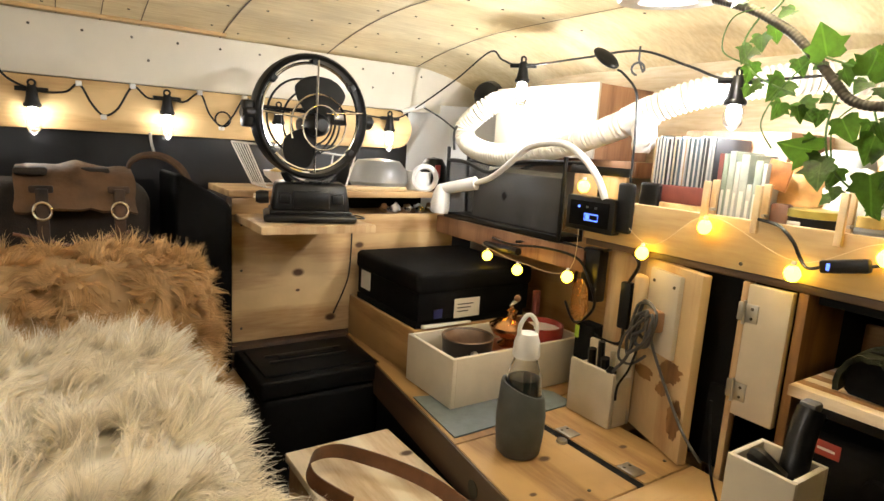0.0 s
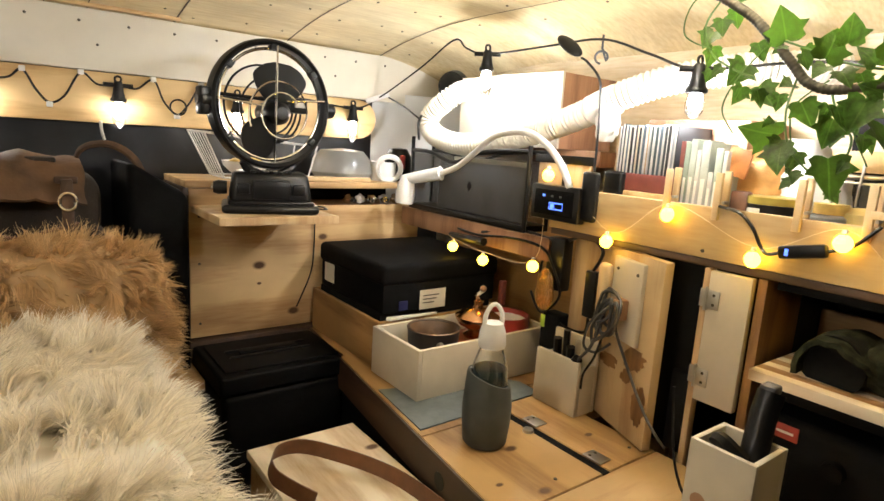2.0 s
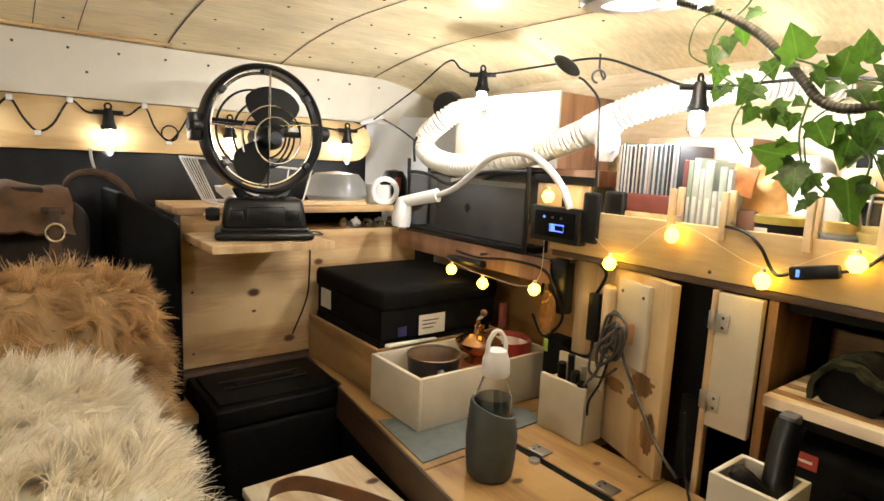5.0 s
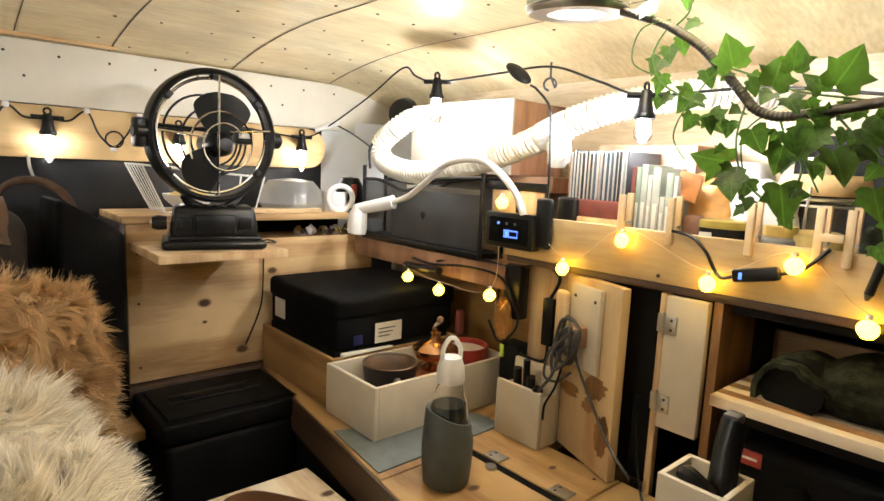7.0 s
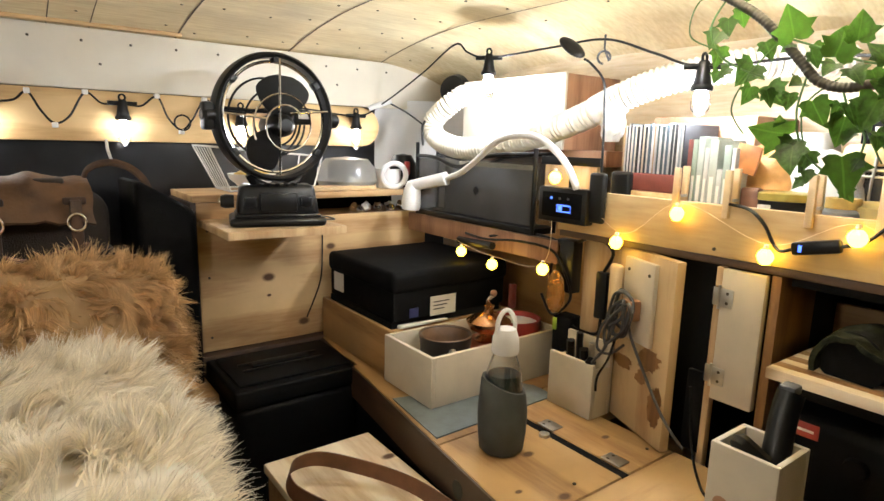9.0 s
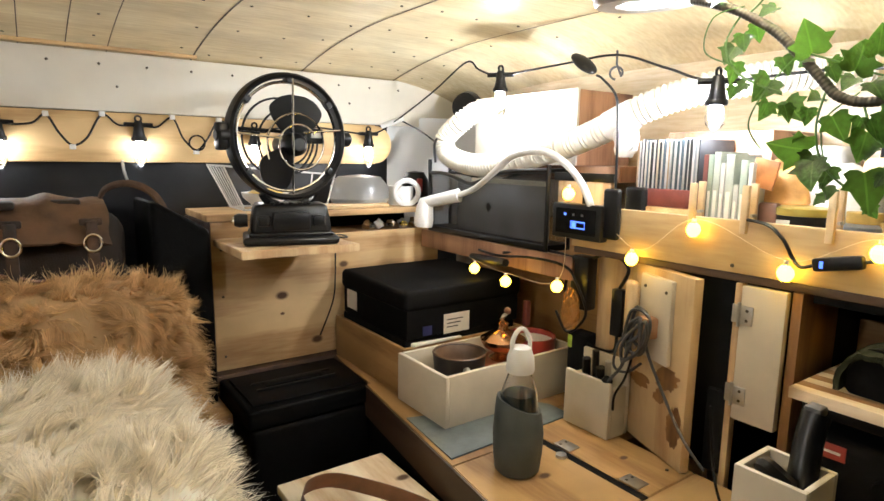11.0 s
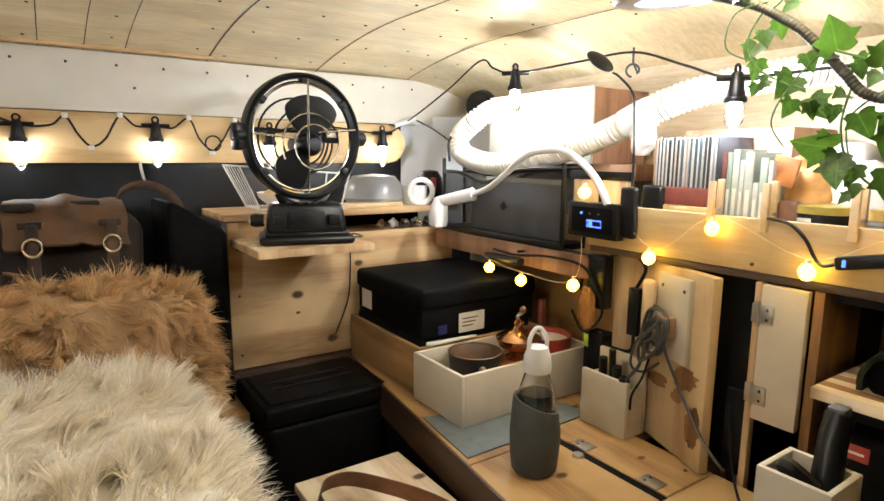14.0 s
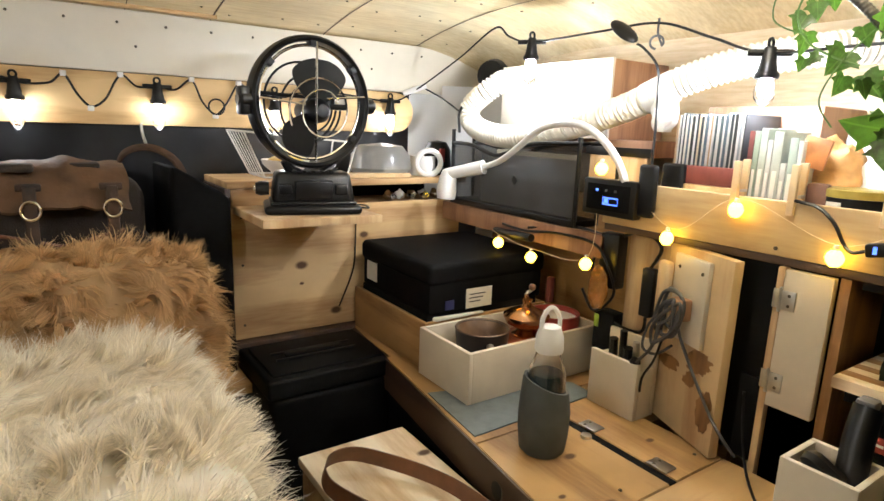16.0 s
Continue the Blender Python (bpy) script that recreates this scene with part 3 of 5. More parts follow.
part("back_panel", box(0.42, 1.16, 1.84, 1.86, 0.56, 0.977), BLACK_AND_SHADE, cab)
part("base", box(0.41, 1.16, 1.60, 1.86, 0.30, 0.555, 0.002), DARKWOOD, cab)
part("ledge", box(0.352, 0.412, 1.45, 1.60, 0.478, 0.505, 0.003), PINE, cab)
part("slot_floor", box(0.42, 1.16, 1.639, 1.839, 0.905, 0.918), PINE, cab)
for x, z in ((0.445, 0.60), (0.445, 0.77), (0.445, 0.90), (0.80, 0.90), (0.80, 0.60)):
    s = screw((x, 1.62, z), (0, -1, 0), cab)
bm = prism([(0.425, 1.365), (0.725, 1.352), (0.715, 1.619), (0.425, 1.619)], 0.912, 0.932, bevel=0.002)
tagged(part("shelf_board", bm, PINE_PALE), "small pine board fixed to the cabinet front, carrying the fan", "shelf")

fan = group("table_fan", "black table fan with gimbal ring and chrome wire guard", "fan", (0.583, 1.47, 0.933), 6)
bm = box(-0.118, 0.118, -0.075, 0.075, 0.0, 0.022, 0.01, seg=3)
part("base_plate", bm, BLACK, fan)
bm = box(-0.10, 0.10, -0.062, 0.062, 0.022, 0.102, 0.016, seg=3)
for v in bm.verts:
    if v.co.z > 0.06:
        v.co.x *= 0.93
        v.co.y *= 0.8
part("base_body", bm, BLACK, fan)
for k in range(5):
    part("vent_ridge", box(-0.05 + 0.022 * k, -0.04 + 0.022 * k, -0.055, -0.02, 0.101, 0.106, 0.001), BLACK, fan)
part("knob", lathe([(0, -0.02), (0.016, -0.02), (0.018, 0), (0.014, 0.012), (0, 0.012)], (-0.125, -0.02, 0.06), (-1, 0, 0), 16), BLACK, fan)
for ob in fan.children:
    ob.matrix_basis = pose(0, 0, 0, 0, 0, -22)
ZC = 0.268
for x in (-0.045, 0.045):
    part("yoke", tube([(x * 0.7, 0, 0.095), (x * 1.3, 0, 0.108), (x * 1.6, 0, 0.128)], 0.012, 8), BLACK, fan)
bm = lathe([(0.152, -0.024), (0.158, -0.018), (0.160, 0.0), (0.158, 0.018), (0.152, 0.024), (0.145, 0.018), (0.143, 0.0), (0.145, -0.018), (0.152, -0.024)], (0, 0, ZC), (0, 1, 0), 56)
part("outer_ring", bm, BLACK, fan)
part("inner_ring", tube(circle((0, -0.004, ZC), 0.136, (0, 1, 0), 48), 0.0038, 8, closed=True, fine=False), CHROME, fan, "chrome inner ring")
for x in (-0.167, 0.167):
    part("pivot", lathe([(0, -0.014), (0.02, -0.014), (0.02, 0.01), (0.012, 0.018), (0, 0.018)], (x, 0, ZC), (math.copysign(1, x), 0, 0), 14), BLACK, fan)
for a, c in (((0, -0.024, ZC - 0.142), (0, -0.034, ZC + 0.142)), ((0.03, -0.03, ZC + 0.012), (0.142, -0.02, ZC + 0.022)), ((-0.03, -0.03, ZC - 0.004), (-0.142, -0.02, ZC + 0.006))):
    part("guard_wire", rod(a, c, 0.0026, 6), CHROME, fan)
sp = []
for k in range(60):
    ang, rad = k * math.tau / 40 + 0.6, 0.045 + 0.0007 * k
    sp.append((rad * math.cos(ang), -0.036 + 0.0003 * k, ZC + rad * math.sin(ang)))
part("guard_spiral", tube(sp, 0.0022, 6, fine=False), CHROME, fan)
part("rear_guard", tube(circle((0, 0.05, ZC), 0.10, (0, 1, 0), 36), 0.003, 6, closed=True, fine=False), BLACK, fan)
part("rear_guard", rod((-0.15, 0.04, ZC + 0.02), (0.05, 0.05, ZC + 0.015), 0.005, 6), BLACK, fan)
bm = lathe([(0, -0.026), (0.016, -0.024), (0.028, -0.012), (0.031, 0.01), (0.030, 0.055), (0.024, 0.085), (0, 0.088)], (0, -0.005, ZC), (0, 1, 0), 20)
part("motor_hub", bm, BLACK, fan)
part("motor_block", box(0.055, 0.105, 0.03, 0.07, ZC + 0.005, ZC + 0.045, 0.006), BLACK, fan)
for ang in (82, 236):
    bm = bmesh.new()
    rows = []
    for i in range(15):
        u = i / 14
        rr = 0.022 + 0.104 * u
        half = 0.020 + 0.040 * math.sin(min(1, u * 1.25) * math.pi * 0.62)
        if u > 0.6:
            half *= math.sqrt(max(0.0, 1 - ((u - 0.6) / 0.42) ** 2))
        row = []
        for k in range(7):
            w = (k / 6 - 0.5) * 2 * half
            row.append(bm.verts.new((rr, w * 0.5 * 0.9 + 0.0, w)))
        rows.append(row)
    for r0, r1 in zip(rows, rows[1:]):
        for k in range(6):
            bm.faces.new((r0[k], r0[k + 1], r1[k + 1], r1[k]))
    r = bmesh.ops.extrude_face_region(bm, geom=bm.faces[:])
    bmesh.ops.translate(bm, vec=(0, 0.003, 0), verts=[v for v in r["geom"] if isinstance(v, bmesh.types.BMVert)])
    bm.transform(Matrix.Translation((0, 0.01, ZC)) @ Matrix.Rotation(-radians(ang), 4, "Y"))
    part("blade", bm, BLACK, fan)
for ob in fan.children:
    if ob.name.startswith(("guard_spiral", "motor_hub", "blade", "motor_block")):
        ob.matrix_basis = pose(0.018, 0, -0.018)
# tabs that hold the wire guard in the ring, the bracket at one side and the chip on the motor
for ang in (38, 90, 142, 218, 322):
    c, q = math.cos(radians(ang)), math.sin(radians(ang))
    part("guard_tab", box(-0.009, 0.009, -0.012, 0.012, -0.006, 0.008, 0.002, m=Matrix.Translation((0.139 * c, -0.008, ZC + 0.139 * q)) @ Matrix.Rotation(-radians(ang - 90), 4, "Y")), BLACK, fan)
part("bracket", box(-0.183, -0.158, -0.016, 0.016, ZC - 0.035, ZC + 0.03, 0.006), BLACK, fan)
part("chip", box(0.082, 0.112, 0.024, 0.029, ZC + 0.002, ZC + 0.016, 0.001), STEEL, fan, "small metal plate")
for r in (0.060, 0.085):
    part("rear_guard", tube([(r * math.cos(a) + 0.03, 0.055, ZC - 0.01 + r * math.sin(a)) for a in [math.radians(q) for q in range(95, 420, 15)]], 0.0028, 6), BLACK, fan)
SPUN = pose(0, 0, 0, 0, 0, -22)
for x0, x1, z0, z1 in ((-0.082, -0.052, 0.048, 0.074), (0.052, 0.082, 0.048, 0.074), (-0.045, 0.045, 0.036, 0.082)):
    part("panel", box(x0, x1, -0.066, -0.052, z0, z1, 0.004), BLACK, fan).matrix_basis = SPUN
part("base_lip", box(-0.104, 0.104, -0.066, 0.066, 0.021, 0.031, 0.004), BLACK, fan).matrix_basis = SPUN
part("knob_tip", lathe([(0, 0), (0.009, 0), (0.008, 0.005), (0, 0.006)], (-0.137, -0.02, 0.06), (-1, 0, 0), 14), CHROME, fan, "chrome knob tip").matrix_basis = SPUN
tagged(part("fan_cord", tube([(0.66, 1.50, 0.94), (0.735, 1.45, 0.936), (0.76, 1.56, 0.93), (0.775, 1.608, 0.90), (0.775, 1.612, 0.80), (0.765, 1.61, 0.72), (0.72, 1.606, 0.62)], 0.0022, 6), BLACK), "thin black fan cord hanging down the cabinet front", "cord")

# basket, food and dishes on the cabinet top
bas = group("wire_basket", "white wire basket with a slanted side", "basket")
def wires(segs, r, parent, name, mat):
    for a, c in segs:
        part(name, rod(a, c, r, 5), mat, parent)
rim = [(0.47, 1.66, 1.125), (0.80, 1.66, 1.10), (0.80, 1.83, 1.10), (0.47, 1.83, 1.125)]
bot = [(0.53, 1.68, 1.0), (0.78, 1.68, 1.0), (0.78, 1.82, 1.0), (0.53, 1.82, 1.0)]
for k in range(4):
    wires([(rim[k], rim[(k + 1) % 4]), (bot[k], bot[(k + 1) % 4]), (rim[k], bot[k])], 0.0028, bas, "rim_wire", WIRE)
for k in range(1, 6):
    u = k / 6
    a = Vector(rim[0]).lerp(Vector(rim[3]), u)
    c = Vector(bot[0]).lerp(Vector(bot[3]), u)
    wires([(a, c)], 0.0016, bas, "wire", WIRE)
bowl = group("bowl", "yellow food in a pale bowl in the wire basket", "bowl")
part("shell", lathe([(0.0, 1.003), (0.035, 1.003), (0.065, 1.03), (0.07, 1.045), (0.064, 1.043), (0.03, 1.012), (0, 1.01)], (0.615, 1.75, 0)), WHITEPL, bowl)
part("food", ball((0.615, 1.75, 1.036), 0.055, scale=(1, 1, 0.4)), YELLOW, bowl)
tub = group("plastic_tub", "clear rounded plastic container lying on the cabinet top", "container")
part("tub", lathe([(0.0, 0.998), (0.085, 0.998), (0.10, 1.02), (0.095, 1.06), (0.07, 1.09), (0.0, 1.098)], (0.93, 1.75, 0), seg=28), PLASTICCLEAR, tub)
part("paper", box(0.90, 0.96, 1.67, 1.675, 1.0, 1.03, 0.001), PAPER, tub)
cup = group("white_mug", "white enamel mug lying behind the shower head", "mug")
part("mug_body", lathe([(0, 0.997), (0.04, 0.997), (0.042, 1.0), (0.042, 1.06), (0.038, 1.06), (0.037, 1.004), (0, 1.004)], (1.06, 1.70, 0)), WHITEPL, cup)
part("handle", tube(circle((1.055, 1.655, 1.04), 0.04, (0.35, 1, 0.1), 20), 0.009, 8, closed=True, fine=False), WHITEPL, cup)
ket = group("kettle", "black kettle with a red mark beside the mug", "kettle")
part("kettle_body", lathe([(0, 0.997), (0.045, 0.997), (0.05, 1.02), (0.045, 1.08), (0.03, 1.105), (0, 1.11)], (1.13, 1.72, 0)), BLACK, ket)
part("kettle_mark", box(1.105, 1.125, 1.665, 1.672, 1.04, 1.085, 0.002), RED, ket)
tagged(part("chopping_board", box(0.70, 0.98, 1.64, 1.70, 0.997, 1.009, 0.002), PINE_PALE), "thin pale wooden board lying on the cabinet top", "board")
for x, r in ((0.93, 0.02), (1.0, 0.015), (1.05, 0.022)):
    tagged(part("utensil", rod((x, 1.66, 0.934), (x + 0.05, 1.80, 0.932), r * 0.55, 8), CHROME), "metal utensil lying in the cabinet slot", "utensil")

shower = group("hand_shower", "white hand shower with its hose", "shower")
part("head", lathe([(0, 0), (0.027, 0.0), (0.03, 0.02), (0.026, 0.06), (0.018, 0.085), (0, 0.09)], (1.02, 1.50, 0.945), (0.05, -0.05, 1), 20), WHITEPL, shower)
part("handle", lathe([(0, 0), (0.016, 0.0), (0.018, 0.04), (0.020, 0.12), (0.021, 0.125), (0.014, 0.125), (0, 0.12)], (1.02, 1.50, 1.018), (0.42, -0.85, 0.22), 20), WHITEPL, shower)
part("hose", tube([(1.073, 1.395, 1.046), (1.072, 1.32, 1.068), (1.06, 1.23, 1.112), (1.045, 1.14, 1.158), (1.03, 1.06, 1.172), (1.02, 0.98, 1.170), (1.02, 0.92, 1.142), (1.03, 0.88, 1.097), (1.05, 0.86, 1.03)], 0.0085, 10), WHITEPL, shower)

# ---- cool box, bench, table ----
cool = group("cool_box", "black plastic box with recessed grip in its lid", "box")
part("body", box(0.422, 0.75, 1.335, 1.585, 0.20, 0.50, 0.02, seg=3), BLACKBOX, cool)
part("lid", box(0.415, 0.757, 1.33, 1.59, 0.5005, 0.550, 0.009, seg=3), BLACKBOX, cool)
part("lid_panel", box(0.435, 0.737, 1.355, 1.565, 0.548, 0.556, 0.003), BLACKBOX, cool)
for y in (1.432, 1.478):
    part("grip_rim", box(0.47, 0.69, y, y + 0.008, 0.555, 0.561, 0.002), BLACK, cool)
part("grip", box(0.50, 0.66, 1.446, 1.472, 0.555, 0.564, 0.004), BLACKBOX, cool)
part("foot", box(0.46, 0.71, 1.36, 1.56, 0.0, 0.199, 0.01), BLACK_AND_SHADE, cool)
bench = group("bench_box", "low pine box with a plain top beside the table", "box")
part("top", box(0.405, 0.655, 0.30, 1.115, 0.458, 0.478, 0.003), PINE_BENCH, bench)
part("body", box(0.412, 0.650, 0.31, 1.108, 0.02, 0.456, 0.002), PINE, bench)
strap = smooth_path([(0.44, 0.86, 0.484), (0.40, 0.95, 0.495), (0.42, 1.01, 0.505), (0.475, 1.015, 0.505), (0.53, 0.965, 0.498), (0.585, 0.885, 0.49), (0.61, 0.80, 0.488), (0.62, 0.68, 0.486), (0.60, 0.55, 0.486)], 10)
bm = bmesh.new()
rows = []
for i, p in enumerate(strap):
    w = Vector((0, 0, 1)).lerp(Vector((0.35, -0.25, 0.85)), 0.6).normalized()
    rows.append([bm.verts.new(p - w * 0.006), bm.verts.new(p + w * 0.026)])
for a, c in zip(rows, rows[1:]):
    bm.faces.new((a[0], a[1], c[1], c[0]))
r = bmesh.ops.extrude_face_region(bm, geom=bm.faces[:])
bmesh.ops.translate(bm, vec=(0.0015, 0.0025, 0), verts=[v for v in r["geom"] if isinstance(v, bmesh.types.BMVert)])
tagged(part("leather_strap", bm, LEATHER), "brown leather strap lying in a loop on the pine box", "strap")

table = group("table", "low pine table top in planks with a folding hinged seam", "table")
def edge_x(y):
    return 0.655 + 0.125 * (y - 0.70)
def plank(x0, x1, y0, y1, mat, slant=False):
    a, c = (edge_x(y0), edge_x(y1)) if slant else (x0, x0)
    return part("plank", prism([(a, y0), (x1, y0), (x1, y1), (c, y1)], 0.528, 0.55, bevel=0.0015), mat, table)
plank(0, 0.892, 0.585, 0.868, PINE_TABLE, True)
plank(0.912, 1.058, 0.585, 0.95, PINE_TABLE)
plank(0, 1.058, 0.02, 0.583, PINE, True)
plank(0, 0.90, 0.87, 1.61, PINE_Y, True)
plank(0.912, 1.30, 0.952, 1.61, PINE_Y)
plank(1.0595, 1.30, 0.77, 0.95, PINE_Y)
# black strip nearly flush in the open slot, standing in for its shade
part("seam", box(0.8925, 0.9115, 0.585, 0.868, 0.53, 0.5485), BLACKSOFT, table)
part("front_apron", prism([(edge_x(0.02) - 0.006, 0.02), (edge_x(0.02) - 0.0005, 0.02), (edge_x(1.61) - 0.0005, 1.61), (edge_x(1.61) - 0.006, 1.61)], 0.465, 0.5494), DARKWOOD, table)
# black strip under the apron in place of the shadow there
part("recess_shade", prism([(edge_x(0.02) + 0.012, 0.02), (edge_x(0.02) + 0.03, 0.02), (edge_x(1.61) + 0.03, 1.61), (edge_x(1.61) + 0.012, 1.61)], 0.0, 0.464), BLACK_AND_SHADE, table)
part("finger_hole", lathe([(0, -0.002), (0.018, -0.002), (0.018, 0.001), (0, 0.001)], (edge_x(0.78) - 0.006, 0.78, 0.505), (-1, 0.12, 0), 18), BLACK, table)
for y in (0.80, 0.63):
    h = part("hinge", box(0.912, 0.945, y - 0.022, y + 0.022, 0.5505, 0.553, 0.0008), STEEL, table)
    for dx in (0.92, 0.937):
        part("hinge_pin", lathe([(0, 0), (0.0035, 0), (0, 0.002)], (dx, y + 0.01, 0.553), seg=8), SCREW, h)
part("latch", lathe([(0, 0), (0.012, 0), (0.011, 0.006), (0, 0.008)], (0.885, 0.775, 0.55), seg=14), STEEL, table)
tagged(part("table_mat", prism([(edge_x(0.89) + 0.01, 0.89), (1.05, 0.90), (1.05, 0.97), (1.03, 1.0), (edge_x(1.0) + 0.02, 1.10)], 0.5505, 0.5535), MAT), "grey-blue felt mat on the table under the white box", "mat")


def crate(name, label, x0, x1, y0, y1, z0, z1, mat, t=0.011):
    c = group(name, label, "box")
    part("bottom", box(x0 + t, x1 - t, y0 + t, y1 - t, z0, z0 + t), mat, c)
    part("side", box(x0, x0 + t, y0, y1, z0, z1, 0.0015), mat, c)
    part("side", box(x1 - t, x1, y0, y1, z0, z1, 0.0015), mat, c)
    part("end", box(x0 + t, x1 - t, y0, y0 + t, z0, z1, 0.0015), mat, c)
    part("end", box(x0 + t, x1 - t, y1 - t, y1, z0, z1, 0.0015), mat, c)
    return c


crate("white_box", "white painted wooden box with cooking things in it", 0.752, 1.175, 1.0, 1.205, 0.554, 0.674, WHITEPAINT)
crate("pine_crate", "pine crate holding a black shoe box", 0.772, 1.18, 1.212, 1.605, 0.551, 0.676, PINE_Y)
tagged(part("inner_block", box(0.79, 1.165, 1.235, 1.59, 0.563, 0.690, 0.003), BLACKSOFT), "dark cloth packed in the pine crate", "cloth")
shoe = group("shoe_box", "large black card box with pale labels", "box", (0, 0, 0))
part("box_body", box(0.79, 1.17, 1.225, 1.585, 0.692, 0.80, 0.004), CARDBLACK, shoe)
part("box_lid", box(0.782, 1.178, 1.217, 1.592, 0.765, 0.822, 0.016, seg=4), CARDBLACK, shoe)
lab = part("label", box(0.905, 0.990, 1.2235, 1.2248, 0.692, 0.745), PAPER, shoe, "pale paper label with printed lines")
for k in range(3):
    part("print_bar", box(0.915, 0.968 - 0.008 * k, 1.2228, 1.2234, 0.728 - 0.010 * k, 0.731 - 0.010 * k), RUBBERGREY, lab)
part("label", box(0.7885, 0.7898, 1.50, 1.56, 0.71, 0.765), PAPER, shoe, "pale side label")
tagged(part("blue_tag", box(0.838, 0.866, 1.2220, 1.2240, 0.697, 0.722, 0.0008), material("dark_blue_paper", (0.006, 0.009, 0.07), 0.6)), "dark blue paper tag on the black card box", "tag")
bm = box(0.80, 0.95, 1.206, 1.222, 0.677, 0.686, 0.003)
for v in bm.verts:
    v.co += noise.noise_vector(v.co * 40) * 0.006
tagged(part("paper_sheet", bm, PAPER), "crumpled white paper along the box edge", "paper")
pot = group("cooking_pot", "brown-rimmed dark pot in the white box", "pot")
part("pot_body", lathe([(0, 0.566), (0.05, 0.566), (0.058, 0.60), (0.066, 0.684), (0.061, 0.684), (0.053, 0.61), (0, 0.575)], (0.868, 1.105, 0)), material("dark_pot", (0.014, 0.010, 0.008), 0.4), pot)
part("pot_inside", lathe([(0.0, 0.615), (0.050, 0.615), (0.0545, 0.65), (0.0606, 0.682), (0.0655, 0.6865), (0.0675, 0.684)], (0.868, 1.105, 0)), CERAMIC, pot, "brown glazed inside")
part("pot_handle", rod((0.845, 1.045, 0.66), (0.83, 1.018, 0.645), 0.009, 10), STEEL, pot)
gri = group("copper_grinder", "copper and brass spice grinder with a knob", "grinder")
part("base", lathe([(0, 0.642), (0.032, 0.642), (0.036, 0.648), (0.020, 0.656), (0.028, 0.664), (0.050, 0.676), (0.058, 0.692), (0.059, 0.697), (0.054, 0.700), (0.046, 0.706), (0.028, 0.714), (0.014, 0.719), (0.011, 0.730), (0.014, 0.738), (0, 0.744)], (1.005, 1.10, 0)), BRASS, gri)
part("crank", tube([(1.005, 1.10, 0.74), (0.99, 1.09, 0.755), (1.0, 1.08, 0.77)], 0.005, 8), CHROME, gri)
part("knob", ball((1.0, 1.08, 0.775), 0.009), REDWOOD, gri)
tagged(part("red_box", box(0.935, 1.06, 1.03, 1.17, 0.566, 0.64, 0.004), material("terracotta", (0.30, 0.085, 0.03), 0.6)), "terracotta coloured card box in the white box", "box")
pan = group("red_pan", "red pan with pale inside", "pan")
part("pan_body", lathe([(0, 0.57), (0.055, 0.57), (0.064, 0.62), (0.066, 0.69), (0.061, 0.69), (0.058, 0.63), (0, 0.60)], (1.105, 1.10, 0)), RED, pan)
part("pan_inside", lathe([(0, 0.676), (0.060, 0.676), (0, 0.68)], (1.105, 1.10, 0)), WHITEPL, pan)
tagged(part("red_lighter", box(1.145, 1.163, 1.162, 1.18, 0.69, 0.762, 0.004), REDBROWN), "dark red stick lighter", "lighter")

bot = group("water_bottle", "glass water bottle in a grey sleeve with white loop cap", "bottle", (0.775, 0.79, 0.5505))
bot.scale = (1.07, 1.07, 1.03)
bm = lathe([(0, 0.0), (0.036, 0.0), (0.041, 0.006), (0.045, 0.04), (0.046, 0.08), (0.042, 0.125), (0.040, 0.135), (0.036, 0.135), (0.036, 0.01), (0, 0.008)], seg=32)
for v in bm.verts:
    if v.co.z > 0.12:
        v.co.z += (-0.8 * v.co.x + 0.6 * v.co.y) * 0.38
    a = math.atan2(v.co.y, v.co.x)
    v.co.x *= 1 + 0.012 * math.sin(6 * a + v.co.z * 60)
part("sleeve", bm, SLEEVE, bot)
bm = lathe([(0, 0.012), (0.034, 0.012), (0.0345, 0.13), (0.032, 0.16), (0.022, 0.19), (0.019, 0.205), (0.0165, 0.205), (0.0195, 0.19), (0.0295, 0.16), (0.032, 0.13), (0.032, 0.015), (0, 0.015)], seg=32)
ob = part("glass_body", bm, GLASS, bot)
ob.visible_shadow = False
part("drink", lathe([(0, 0.016), (0.0315, 0.016), (0.0315, 0.13), (0.0296, 0.155), (0, 0.155)], seg=28), WATER, bot)
part("cap", lathe([(0.0, 0.196), (0.024, 0.196), (0.0255, 0.2), (0.024, 0.225), (0.018, 0.243), (0.0, 0.246)], seg=24), WHITEPL, bot)
part("cap_loop", tube([(-0.017, 0.004, 0.235), (-0.0165, 0.004, 0.258), (-0.006, 0.002, 0.276), (0.006, 0.0, 0.276), (0.0165, -0.004, 0.258), (0.017, -0.004, 0.235)], 0.0042, 8), WHITEPL, bot)
tool = group("tool_holder", "cream wooden holder with tools standing on the table", "holder")
part("front", box(1.015, 1.027, 0.765, 0.893, 0.551, 0.68, 0.004), WHITEPAINT, tool)
part("side", box(1.027, 1.075, 0.765, 0.777, 0.551, 0.665, 0.003), WHITEPAINT, tool)
part("side", box(1.027, 1.075, 0.881, 0.893, 0.551, 0.665, 0.003), WHITEPAINT, tool)
part("back", box(1.075, 1.086, 0.765, 0.893, 0.551, 0.72, 0.003), WHITEPAINT, tool)
